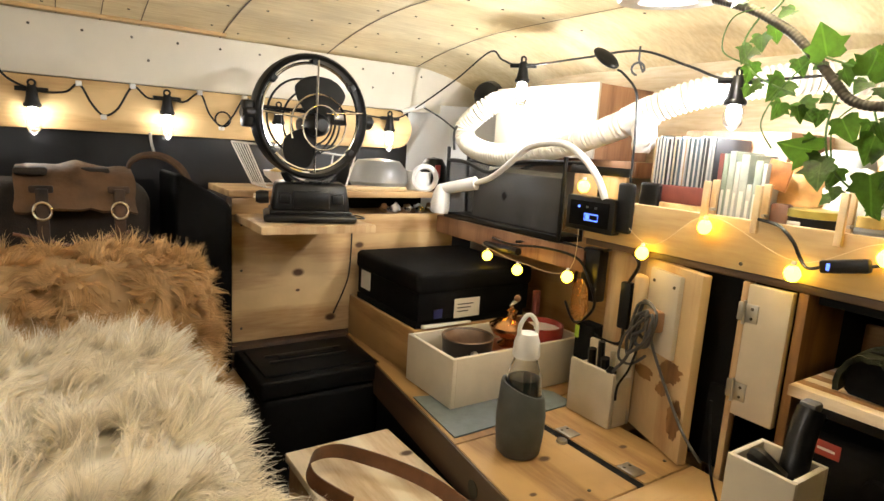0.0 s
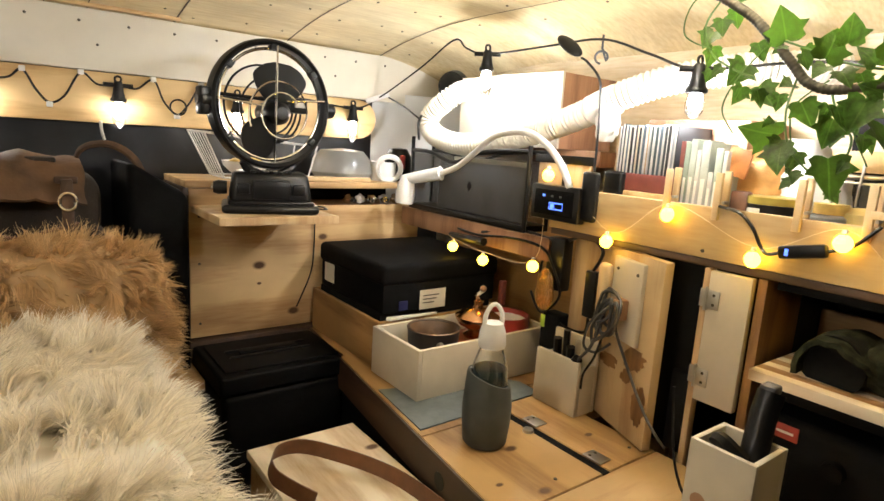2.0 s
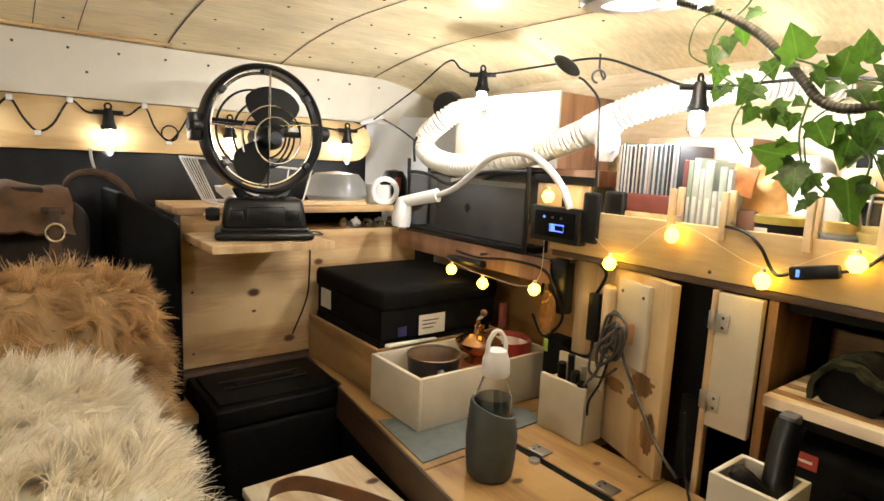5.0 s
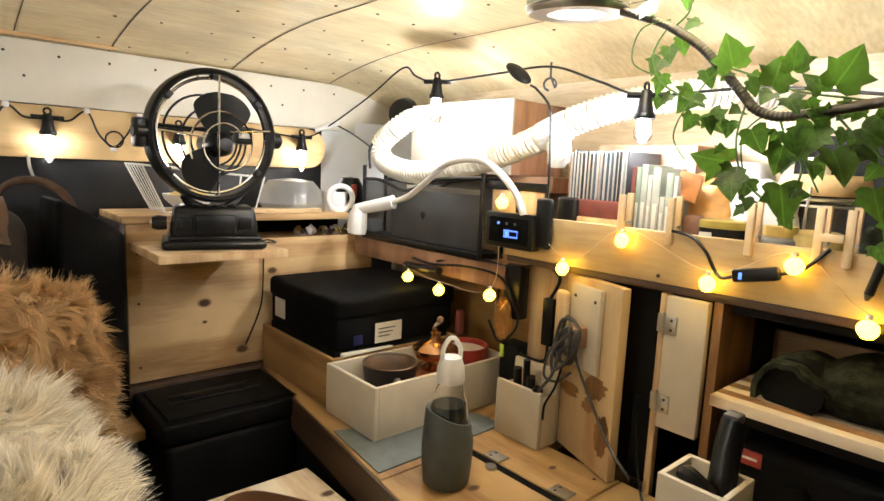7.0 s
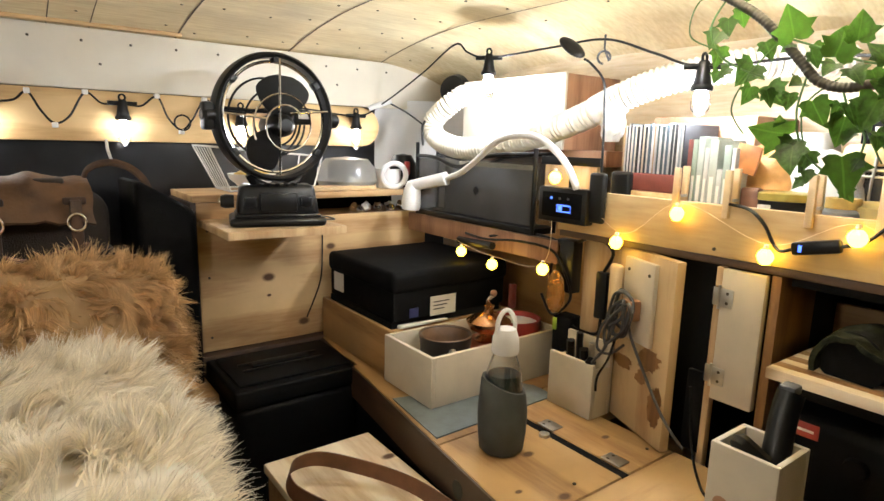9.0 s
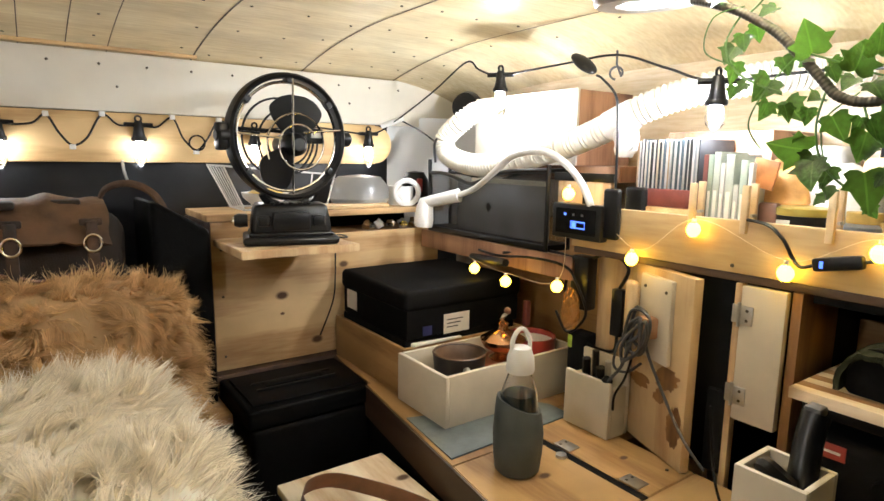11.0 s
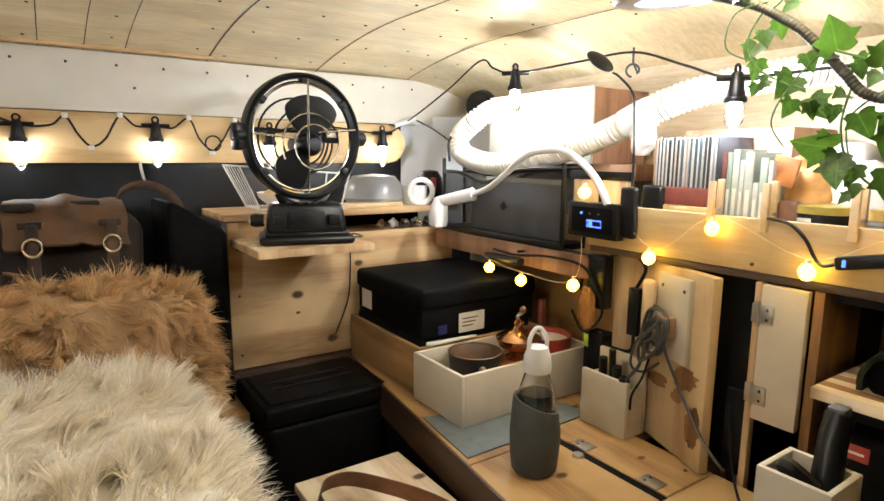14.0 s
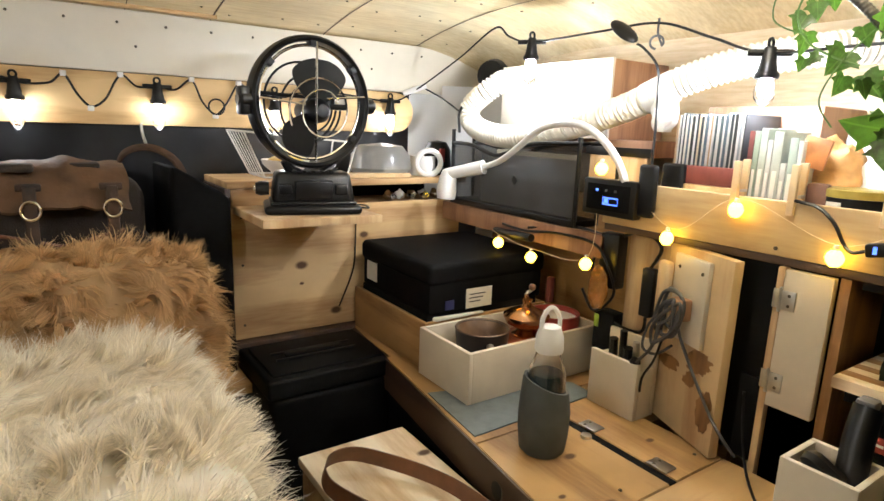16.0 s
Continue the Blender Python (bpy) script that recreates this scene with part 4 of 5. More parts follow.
for k, (y, h, r) in enumerate(((0.86, 0.71, 0.010), (0.835, 0.735, 0.008), (0.82, 0.70, 0.011), (0.80, 0.72, 0.007))):
    t = group("tool", "black handled tool standing in the holder", "tool", group="tools in the holder")
    part("tool_handle", tube([(1.05, y, 0.556), (1.048, y - 0.004, 0.64), (1.04, y - 0.008, h)], r, 8), BLACK if k != 3 else STEEL, t)

# white square vase with black handles in it
vase = crate("square_holder", "square white ceramic holder standing on the table", 0.745, 0.832, 0.27, 0.357, 0.5505, 0.772, WHITEPAINT, 0.008)
part("knot_mark", lathe([(0, 0), (0.011, 0), (0, 0.0008)], (0.7448, 0.335, 0.69), (-1, 0, 0), 14), REDWOOD, vase)
ph = group("kitchen_knife", "black handled knife leaning in the square holder", "knife")
part("grip", tube([(0.79, 0.315, 0.60), (0.80, 0.30, 0.74), (0.825, 0.305, 0.80), (0.84, 0.305, 0.835)], 0.018, 10), BLACK, ph)
part("hook", tube([(0.80, 0.31, 0.745), (0.775, 0.33, 0.765), (0.765, 0.325, 0.775), (0.775, 0.30, 0.755)], 0.012, 8), BLACK, ph)
part("blade", box(0.828, 0.852, 0.296, 0.318, 0.832, 0.846, 0.004), RUBBERGREY, ph, "grey metal end")

# ---- end wall: shelf, fascia, doors ----
shelf = group("wall_shelf", "long pine shelf with a pale front board", "shelf")
part("front_board", box(1.062, 1.080, -0.5, 0.935, 0.957, 1.052, 0.002), FASCIA, shelf)
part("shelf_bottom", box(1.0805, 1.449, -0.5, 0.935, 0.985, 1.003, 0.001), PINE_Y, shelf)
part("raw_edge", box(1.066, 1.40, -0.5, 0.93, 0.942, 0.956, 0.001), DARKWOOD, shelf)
for y in (0.80, 0.30):
    screw((1.062, y - 0.25, 0.97), (-1, 0, 0), shelf)
tagged(part("rear_rail", box(1.085, 1.11, 0.94, 1.61, 0.865, 0.922, 0.002), REDWOOD), "pine rail under the mesh organiser", "rail")
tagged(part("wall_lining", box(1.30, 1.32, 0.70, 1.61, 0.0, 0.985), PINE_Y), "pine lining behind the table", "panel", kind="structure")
door = group("cupboard_door", "open pale pine cupboard door with peeling veneer", "door")
part("leaf", box(1.062, 1.082, 0.575, 0.764, 0.553, 0.940, 0.002), PINE_PALE, door)
part("pad", box(1.050, 1.0615, 0.625, 0.728, 0.752, 0.925, 0.003), WHITEPAINT, door)
for y, z in ((0.64, 0.90), (0.71, 0.90)):
    screw((1.05, y, z), (-1, 0, 0), door)
for k, (y, z, a, c) in enumerate(((0.725, 0.690, 0.030, 0.014), (0.655, 0.680, 0.016, 0.016), (0.602, 0.635, 0.020, 0.040), (0.636, 0.725, 0.034, 0.024))):
    bm = lathe([(0, 0), (1, 0), (0.97, 1)], seg=40)
    for v in bm.verts:
        n = 1 + 0.5 * noise.noise(v.co * 2.4 + Vector((k * 3.1, 0, 0))) + 0.3 * noise.noise(v.co * 7 + Vector((k, 5, 0)))
        v.co = Vector((1.0618 - 0.0006 * v.co.z, y + v.co.x * a * n, z + v.co.y * c * n - 0.15 * v.co.x * a))
    part("worn_patch", bm, WORN, door)
mp_ = group("multi_plug", "rounded pale wooden cable holder on the cupboard door", "holder")
part("plate", box(1.03, 1.0495, 0.722, 0.758, 0.755, 0.905, 0.009, seg=3), PINE_Z, mp_)
plug = group("plug", "dark plug with coiled grey cable on the door pad", "plug")
part("plug_body", box(1.02, 1.0498, 0.655, 0.69, 0.80, 0.845, 0.006), REDWOOD, plug)
for k, (r, dz) in enumerate(((0.042, 0.0), (0.050, -0.012), (0.036, -0.02), (0.046, -0.026), (0.030, -0.006), (0.054, -0.030))):
    pts = [(1.028 - 0.003 * k + 0.004 * math.sin(3 * a + k), 0.690 + 0.006 * math.sin(k * 2.3) + r * (0.74 + 0.16 * math.sin(k * 1.7)) * math.cos(a + 0.2 * k), 0.818 + dz + r * math.sin(a)) for a in [i * math.tau / 14 for i in range(14)]]
    part("cable_loop", tube(pts, 0.0035, 6, closed=True, n=3), RUBBERGREY, plug)
part("cable", tube([(1.025, 0.675, 0.83), (1.03, 0.66, 0.775), (1.04, 0.635, 0.725), (1.045, 0.60, 0.68), (1.05, 0.565, 0.64), (1.055, 0.535, 0.615), (1.07, 0.52, 0.59)], 0.0030, 6), RUBBERGREY, plug)
part("cable", tube([(1.02, 0.70, 0.80), (1.01, 0.715, 0.73), (1.0, 0.74, 0.69), (1.0, 0.75, 0.675)], 0.0035, 6), RUBBERGREY, plug)
part("connector", rod((1.0, 0.748, 0.685), (0.99, 0.775, 0.645), 0.011, 10), BLACK, plug)
# black sheet puts the shade of the door gap into colour
tagged(part("gap_shade", box(1.10, 1.104, 0.541, 0.69, 0.551, 0.94), BLACK_AND_SHADE), "black sheet in place of the shade in the gap beside the door", "panel", kind="structure")
post = tagged(part("post", box(1.062, 1.08, 0.528, 0.540, 0.50, 0.94, 0.001), PINE_Z), "narrow pine post between the doors", "post", kind="structure")
SWUNG = pose(1.10, 0.768, 0, 0, 0, -21) @ pose(-1.072, -0.764, 0)
for thing in (door, mp_, plug):
    thing.matrix_basis = SWUNG
ld = group("small_door", "narrow white cupboard door on zinc hinges", "door")
part("leaf", box(1.058, 1.075, 0.450, 0.5265, 0.688, 0.938, 0.002), WHITEPAINT, ld)
for z in (0.885, 0.735):
    h = part("hinge", box(1.0545, 1.0575, 0.502, 0.5262, z - 0.017, z + 0.017, 0.0008), STEEL, ld)
    part("hinge_leaf", box(1.0585, 1.0615, 0.5275, 0.541, z - 0.017, z + 0.017, 0.0008), STEEL, h)
    for dz in (-0.009, 0.009):
        part("hinge_pin", lathe([(0, 0), (0.003, 0), (0, 0.0015)], (1.0543, 0.512, z + dz), (-1, 0, 0), 8), SCREW, h)
    part("barrel", rod((1.0555, 0.527, z - 0.022), (1.0555, 0.527, z + 0.022), 0.003, 8), STEEL, h)
tagged(part("cupboard_side", box(1.07, 1.22, 0.43, 0.446, 0.55, 0.94, 0.001), WORN), "brown wooden cupboard side", "panel", kind="structure")
# next three: black sheets in place of the shade inside the cupboard
tagged(part("cupboard_shade", box(1.2205, 1.41, 0.43, 0.446, 0.55, 0.94), BLACK_AND_SHADE), "black sheet in place of the shade on the inner cupboard side", "panel", kind="structure")
tagged(part("cupboard_top", box(1.085, 1.41, -0.5, 0.42, 0.925, 0.941), BLACK_AND_SHADE), "underside of the shelf, black in place of shade", "panel", kind="structure")
tagged(part("cupboard_back", box(1.42, 1.448, -0.5, 0.70, 0.0, 0.98), BLACK_AND_SHADE), "back of the cupboard, black in place of shade", "panel", kind="structure")
led = tagged(part("red_led", ball((1.092, 0.572, 0.665), 0.005), REDLED), "tiny red standby light in the dark cupboard", "light")
dev = tagged(part("dark_device", box(1.086, 1.0995, 0.545, 0.59, 0.551, 0.72, 0.004), BLACKSOFT), "dark device inside the open cupboard", "device")
butcher = group("cutting_board", "striped butcher block board on the cupboard shelf", "board")
STRIPDARK = wood("strip_dark", (0.44, 0.25, 0.10), (0.26, 0.13, 0.045), "y")
for k in range(13):
    x = 1.005 + 0.024 * k
    part("strip", box(x, x + 0.0236, -0.45, 0.41, 0.782, 0.80, 0.0006), STRIPDARK if k % 2 else PINE_TOP, butcher)
part("upstand", box(1.32, 1.335, -0.45, 0.428, 0.775, 0.86, 0.002), PINE_Y, butcher)
# recessed rail, blacked out to give the shade below the board
tagged(part("board_support", box(1.035, 1.31, -0.45, 0.40, 0.755, 0.7815, 0.001), BLACK_AND_SHADE), "rail under the butcher block, black in place of shade", "rail", kind="structure")
hat = group("wool_hat", "dark olive knitted wool hat lying folded on the butcher block", "hat")
bm = bmesh.new()
bmesh.ops.create_icosphere(bm, subdivisions=5, radius=1)
for v in bm.verts:
    d = v.co.copy()
    n = 1 + 0.12 * noise.noise(d * 1.6 + Vector((3, 0, 0))) + 0.05 * noise.noise(d * 5)
    q = Vector((1.125 + 0.085 * d.x * n, 0.225 + 0.088 * d.y * n, 0.838 + 0.048 * d.z * n))
    # two soft ridges in the cloth and the end sagging on to the board
    q.z += 0.010 * math.sin((q.y - 0.14) * 48 + q.x * 9) * max(0.0, d.z)
    q.z -= 0.9 * max(0.0, 0.165 - q.y) * 0.5
    q.z = max(q.z, 0.8005)
    v.co = q
part("crown", bm, DARKGREEN, hat)
# turned-up brim: a thick band over one end, its open mouth towards the bed
bm = bmesh.new()
rows = []
for k in range(29):
    u = k / 28
    ang = math.pi * (1.16 * u - 0.10)
    cy, cz = 0.312 + 0.050 * math.cos(ang), 0.832 + 0.052 * math.sin(ang)
    if u > 0.72:
        cy, cz = cy - 0.05 * (u - 0.72), cz + 0.085 * (u - 0.72)
    cz = max(cz, 0.803)
    rows.append([bm.verts.new((1.035 + 0.125 * j / 8 + 0.006 * math.sin(7 * u + j), cy + 0.004 * noise.noise(Vector((k * 0.4, j * 0.5, 1))) - 0.012 * j / 8, cz - 0.010 * abs(j - 4) / 4 + 0.004 * noise.noise(Vector((k * 0.4, j * 0.5, 4))))) for j in range(9)])
for r0, r1 in zip(rows, rows[1:]):
    for j in range(8):
        bm.faces.new((r0[j], r0[j + 1], r1[j + 1], r1[j]))
bmesh.ops.recalc_face_normals(bm, faces=bm.faces)
bmesh.ops.solidify(bm, geom=bm.faces[:], thickness=0.009)
part("brim", bm, DARKGREEN, hat, "turned-up knitted brim")
# solid black plug fills the mouth, giving the shade inside
bm = lathe([(0, 0.0), (0.048, 0.0), (0.048, 0.09), (0.03, 0.11), (0, 0.115)], (1.052, 0.309, 0.832), (1, -0.1, 0), 28)
for v in bm.verts:
    v.co.z = max(v.co.z, 0.8006)
part("lining", bm, BLACKSOFT, hat, "black plug in place of the shade inside the hat")
tagged(part("corkscrew", tube([(1.06, 0.105, 0.81), (1.05, 0.085, 0.812), (1.03, 0.075, 0.805)], 0.004, 6), CHROME), "small steel tool on the butcher block", "tool")
radio = group("radio", "black portable radio lying under the butcher block", "radio")
part("case", box(1.02, 1.22, -0.30, 0.385, 0.585, 0.735, 0.02, seg=3), CARDBLACK, radio)
part("badge", box(1.0185, 1.0205, 0.325, 0.365, 0.70, 0.725, 0.001), RED, radio, "red badge with pale bar")
part("badge_bar", box(1.0175, 1.0184, 0.332, 0.358, 0.71, 0.714), PAPER, radio)
part("knob", lathe([(0, 0), (0.018, 0), (0.016, 0.012), (0, 0.014)], (1.02, 0.27, 0.68), (-1, 0, 0), 18), CARDBLACK, radio)
for k in range(8):
    part("grille_bar", box(1.018, 1.022, -0.05, 0.20, 0.61 + 0.012 * k, 0.615 + 0.012 * k, 0.001), CARDBLACK, radio)
tagged(part("radio_shelf", box(1.0, 1.40, -0.45, 0.425, 0.556, 0.583, 0.002), PINE_Y), "pine shelf board under the radio", "shelf", kind="structure")
tagged(part("black_cable", tube([(0.98, 0.36, 0.553), (0.96, 0.24, 0.556), (0.99, 0.17, 0.59), (1.0, 0.08, 0.60), (0.98, -0.05, 0.56)], 0.004, 6), BLACK), "black cable curling on the table", "cable")

# things on the shelf
mag = group("mesh_organiser", "black wire mesh magazine rack on the rail", "rack")
for x in (1.09, 1.17):
    bm = bmesh.new()
    n = 26
    for side in (0,):
        vs = []
        for k in range(n + 1):
            y = 1.045 + 0.52 * k / n
            u = k / n
            z = 1.128 - 0.020 * u - 0.034 * math.exp(-((u - 0.60) / 0.17) ** 2)
            vs.append((bm.verts.new((x, y, 0.924)), bm.verts.new((x, y, z))))
        for a, c in zip(vs, vs[1:]):
            bm.faces.new((a[0], c[0], c[1], a[1]))
    edge = [(x, v[1].co.y, v[1].co.z) for v in vs]
    r = bmesh.ops.extrude_face_region(bm, geom=bm.faces[:])
    bmesh.ops.translate(bm, vec=(0.002, 0, 0), verts=[v for v in r["geom"] if isinstance(v, bmesh.types.BMVert)])
    part("mesh_side", bm, MESH, mag)
    part("rim", tube(edge, 0.006, 8, fine=False), BLACK, mag)
    part("upright", rod((x, 1.045, 0.924), (x, 1.045, 1.142), 0.006, 6), BLACK, mag)
    part("upright", rod((x, 1.565, 0.924), (x, 1.57, 1.15), 0.006, 6), BLACK, mag)
part("bottom", box(1.085, 1.175, 1.04, 1.57, 0.9225, 0.940, 0.004), BLACK, mag)
part("end_wall", box(1.092, 1.168, 1.563, 1.567, 0.935, 1.10, 0.001), MESH, mag)
part("badge", prism([(-0.014, 0), (0, -0.011), (0.014, 0), (0, 0.011)], 0, 0.002), BLACK, mag).matrix_basis = pose(1.087, 1.27, 1.02, 0, -90, 0)
part("hanger", tube([(1.09, 1.54, 1.14), (1.09, 1.545, 1.20), (1.13, 1.56, 1.22), (1.17, 1.54, 1.15)], 0.004, 6), BLACK, mag)
# plain sheet added for the grey panel that shows through the mesh
fold = group("folder", "plain grey panel with papers standing in the mesh rack", "folder")
part("cover", box(1.120, 1.126, 1.07, 1.46, 0.9405, 1.085, 0.001), GREYPANEL, fold)
part("paper", box(1.1265, 1.134, 1.09, 1.40, 0.9405, 1.098, 0.001), PAPER, fold)
ctrl = group("controller", "black charge controller with a blue display", "controller", (0, 0.018, 0.012))
part("case", box(1.034, 1.0605, 0.812, 0.955, 0.965, 1.045, 0.004), BLACK, ctrl)
part("screen", box(1.0325, 1.0338, 0.825, 0.942, 0.977, 1.034, 0.0005), BLACKLEATHER, ctrl)
bm = tube([(1.032, 0.895, 0.991), (1.032, 0.855, 0.991), (1.032, 0.855, 1.005), (1.032, 0.895, 1.005)], 0.0016, 6, closed=True, fine=False)
part("blue_symbol", bm, BLUELED, ctrl)
part("blue_symbol", box(1.0315, 1.0323, 0.88, 0.892, 0.993, 1.003), BLUELED, ctrl)
for y in (0.885, 0.91, 0.86):
    part("button", box(1.0312, 1.0324, y, y + 0.006, 1.018, 1.023), BLUELED if y == 0.91 else RUBBERGREY, ctrl)
frm = group("picture_frame", "small black frame with a wooden plate behind the controller", "frame")
part("plate", box(1.10, 1.112, 0.86, 1.02, 1.005, 1.115, 0.001), PINE_Z, frm)
part("frame_bar", box(1.095, 1.0995, 0.85, 1.03, 1.105, 1.125, 0.001), BLACK, frm)
part("frame_bar", box(1.095, 1.0995, 0.93, 0.938, 1.003, 1.105, 0.001), BLACK, frm)
clip = group("clip_lamp", "black clip reading lamp on a thin gooseneck", "lamp")
part("clip_front", box(1.045, 1.060, 0.795, 0.838, 0.985, 1.095, 0.007, seg=3), BLACK, clip)
part("clip_back", box(1.082, 1.10, 0.76, 0.81, 1.01, 1.10, 0.007, seg=3), BLACK, clip)
part("neck", tube([(1.07, 0.825, 1.095), (1.07, 0.826, 1.17), (1.068, 0.828, 1.24), (1.06, 0.83, 1.29), (1.05, 0.858, 1.325), (1.045, 0.873, 1.335)], 0.0027, 8), BLACK, clip)
hd = part("lamp_head", ball((0, 0, 0), 0.040, u=20, v=12, scale=(1, 0.42, 0.2)), BLACK, clip)
hd.matrix_basis = Matrix.Translation((1.04, 0.905, 1.362)) @ Vector((1, 0, 0)).rotation_difference(Vector((-0.05, 0.75, 0.55))).to_matrix().to_4x4()

cdbox = group("record_box", "red-brown open box for discs on the shelf", "box")
part("tray", box(1.095, 1.235, 0.648, 0.805, 1.062, 1.098, 0.002), REDBROWN, cdbox)
part("stand", box(1.09, 1.24, 0.645, 0.81, 1.004, 1.061, 0.002), PINE_SOFT, cdbox)
cols = [(0.72, 0.68, 0.58), (0.03, 0.04, 0.05), (0.10, 0.14, 0.18), (0.75, 0.73, 0.68), (0.02, 0.02, 0.022), (0.45, 0.30, 0.17), (0.62, 0.60, 0.55), (0.06, 0.09, 0.10), (0.74, 0.60, 0.42), (0.30, 0.33, 0.35)]
SPINES = [material("disc_sleeve_tone", tuple(q * 0.8 for q in c), 0.7, var=0.1, scale=60) for c in cols]
y, k = 0.655, 0
while y < 0.797:
    w = random.choice((0.0022, 0.003, 0.003, 0.0042, 0.005))
    x = 1.10 + random.uniform(0, 0.003)
    tagged(part("disc_case", box(x, x + 0.124, y, y + w, 1.0985, 1.199 + random.uniform(-0.005, 0.003), 0.0003), SPINES[random.choice((0, 3, 6, 8, 0, 3) if k % 2 else (1, 2, 4, 7, 9, 5, 4))]), "thin disc case standing upright in the box", "disc case", group="disc cases in the box")
    y += w + random.choice((0.0006, 0.001, 0.0018))
    k += 1
BOOKS = [(0.009, 0.165, (0.20, 0.05, 0.04)), (0.010, 0.165, (0.42, 0.52, 0.40)), (0.013, 0.17, (0.62, 0.68, 0.58)), (0.009, 0.15, (0.80, 0.80, 0.74)), (0.016, 0.165, (0.66, 0.70, 0.60)), (0.010, 0.11, (0.80, 0.80, 0.74)), (0.014, 0.155, (0.50, 0.60, 0.50)), (0.008, 0.15, (0.80, 0.80, 0.75))]
y = 0.645
for w, h, c in BOOKS:
    y -= w + 0.001
    b = group("book", "pale green and white booklet standing on the shelf" if c[1] > 0.2 else "dark red booklet standing on the shelf", "book", group="booklets on the shelf")
    part("cover", box(1.10, 1.20, y, y + w, 1.004, 1.004 + h, 0.001), material("book_cover", tuple(q * 0.6 for q in c), 0.5, var=0.12, scale=30), b)
    part("spine_bar", box(1.0992, 1.0997, y + w * 0.25, y + w * 0.75, 1.03, 1.05 + h * 0.3), PAPER, b)
for k, y in enumerate((0.634, 0.534, 0.397, 0.299, 0.259)):
    p = group("clothes_peg", "plain wooden clothes peg clipped on the shelf front", "peg", group="pegs on the shelf front")
    part("jaw", box(1.0525, 1.0615, y - 0.006, y + 0.006, 1.03, 1.115, 0.0015), PEG, p)
    part("jaw", box(1.0815, 1.090, y - 0.006, y + 0.006, 1.035, 1.118, 0.0015), PEG, p)
    part("spring", rod((1.0635, y - 0.008, 1.062), (1.0795, y - 0.008, 1.062), 0.003, 6), STEEL, p)


rail = group("wooden_strip", "thin wooden strip clipped between two pegs", "strip")
part("strip", box(1.046, 1.0515, 0.264, 0.295, 1.066, 1.078, 0.001), PEG, rail)
pen = group("pen", "black pen hanging on the shelf front", "pen")
part("barrel", rod((1.050, 0.212, 1.062), (1.050, 0.226, 0.998), 0.0065, 10), BLACK, pen)
part("tip", lathe([(0.006, 0), (0.003, 0.008), (0, 0.010)], (1.050, 0.226, 0.998), (0, 0.21, -0.98), 10), RUBBERGREY, pen)


def sack(name, label, at, size, mat, seed):
    bm = bmesh.new()
    bmesh.ops.create_icosphere(bm, subdivisions=4, radius=1)
    for v in bm.verts:
        n = 1 + 0.22 * noise.noise(v.co * 2.2 + Vector((seed, 0, 0))) + 0.10 * noise.noise(v.co * 6 + Vector((0, seed, 0)))
        v.co = Vector((at[0] + v.co.x * size[0] * n, at[1] + v.co.y * size[1] * n, max(at[2] - size[2] * 0.85, at[2] + v.co.z * size[2] * n)))
    return tagged(part(name, bm, mat), label, "bag")


sack("bread_bag", "bag of brown bread rolls on the shelf", (1.19, 0.532, 1.075), (0.045, 0.05, 0.082), BREAD, 2)
sack("white_bag", "white crumpled plastic bag on the shelf", (1.22, 0.445, 1.075), (0.055, 0.06, 0.075), WHITEPL, 5)
tagged(part("label_card", box(-0.003, 0.003, -0.022, 0.022, -0.026, 0.026, 0.001), ORANGE), "orange paper tag leaning on the booklets", "tag").matrix_basis = pose(1.115, 0.535, 1.135, 12, 0, 0)
tagged(part("brown_wallet", box(1.10, 1.12, 0.500, 0.535, 1.004, 1.085, 0.006), LEATHER), "brown leather wallet upright on the shelf", "wallet")
tin = group("tin", "low black tin with a gold lid", "tin")
part("can", lathe([(0, 1.004), (0.046, 1.004), (0.047, 1.065), (0, 1.065)], (1.135, 0.467, 0), seg=28), BLACK, tin)
part("lid", lathe([(0.0, 1.0655), (0.049, 1.0655), (0.049, 1.078), (0.044, 1.08), (0, 1.078)], (1.135, 0.467, 0), seg=28), TINGOLD, tin)
part("label", box(1.0868, 1.0875, 0.472, 0.494, 1.03, 1.058), PAPER, tin)
hon = group("honey_jar", "small clear jar with a yellow lid", "jar")
part("jar", lathe([(0, 1.004), (0.03, 1.004), (0.031, 1.055), (0.025, 1.06), (0, 1.06)], (1.125, 0.375, 0)), PLASTICCLEAR, hon)
part("lid", lathe([(0, 1.0605), (0.026, 1.0605), (0.026, 1.078), (0, 1.079)], (1.125, 0.375, 0)), YELLOW, hon)
jar = group("storage_jar", "large glass storage jar with a wooden lid", "jar", (1.165, 0.331, 1.003))
ob = part("jar_glass", lathe([(0, 0.0), (0.057, 0.0), (0.060, 0.006), (0.060, 0.118), (0.056, 0.128), (0.053, 0.126), (0.0545, 0.112), (0.0545, 0.008), (0, 0.006)], seg=32), GLASS, jar)
ob.visible_shadow = False
part("contents", lathe([(0, 0.0065), (0.0525, 0.009), (0.0525, 0.062), (0.03, 0.070), (0, 0.066)], seg=24), YELLOW, jar)
part("wooden_lid", lathe([(0, 0.1285), (0.062, 0.1285), (0.065, 0.134), (0.066, 0.146), (0.064, 0.156), (0.058, 0.162), (0, 0.163)], seg=36), PINE_SOFT, jar)
for h in (0.112, 0.122):
    part("band", tube(circle((0, 0, h), 0.0612, n=28), 0.0022, 6, closed=True, fine=False), STEEL, jar)
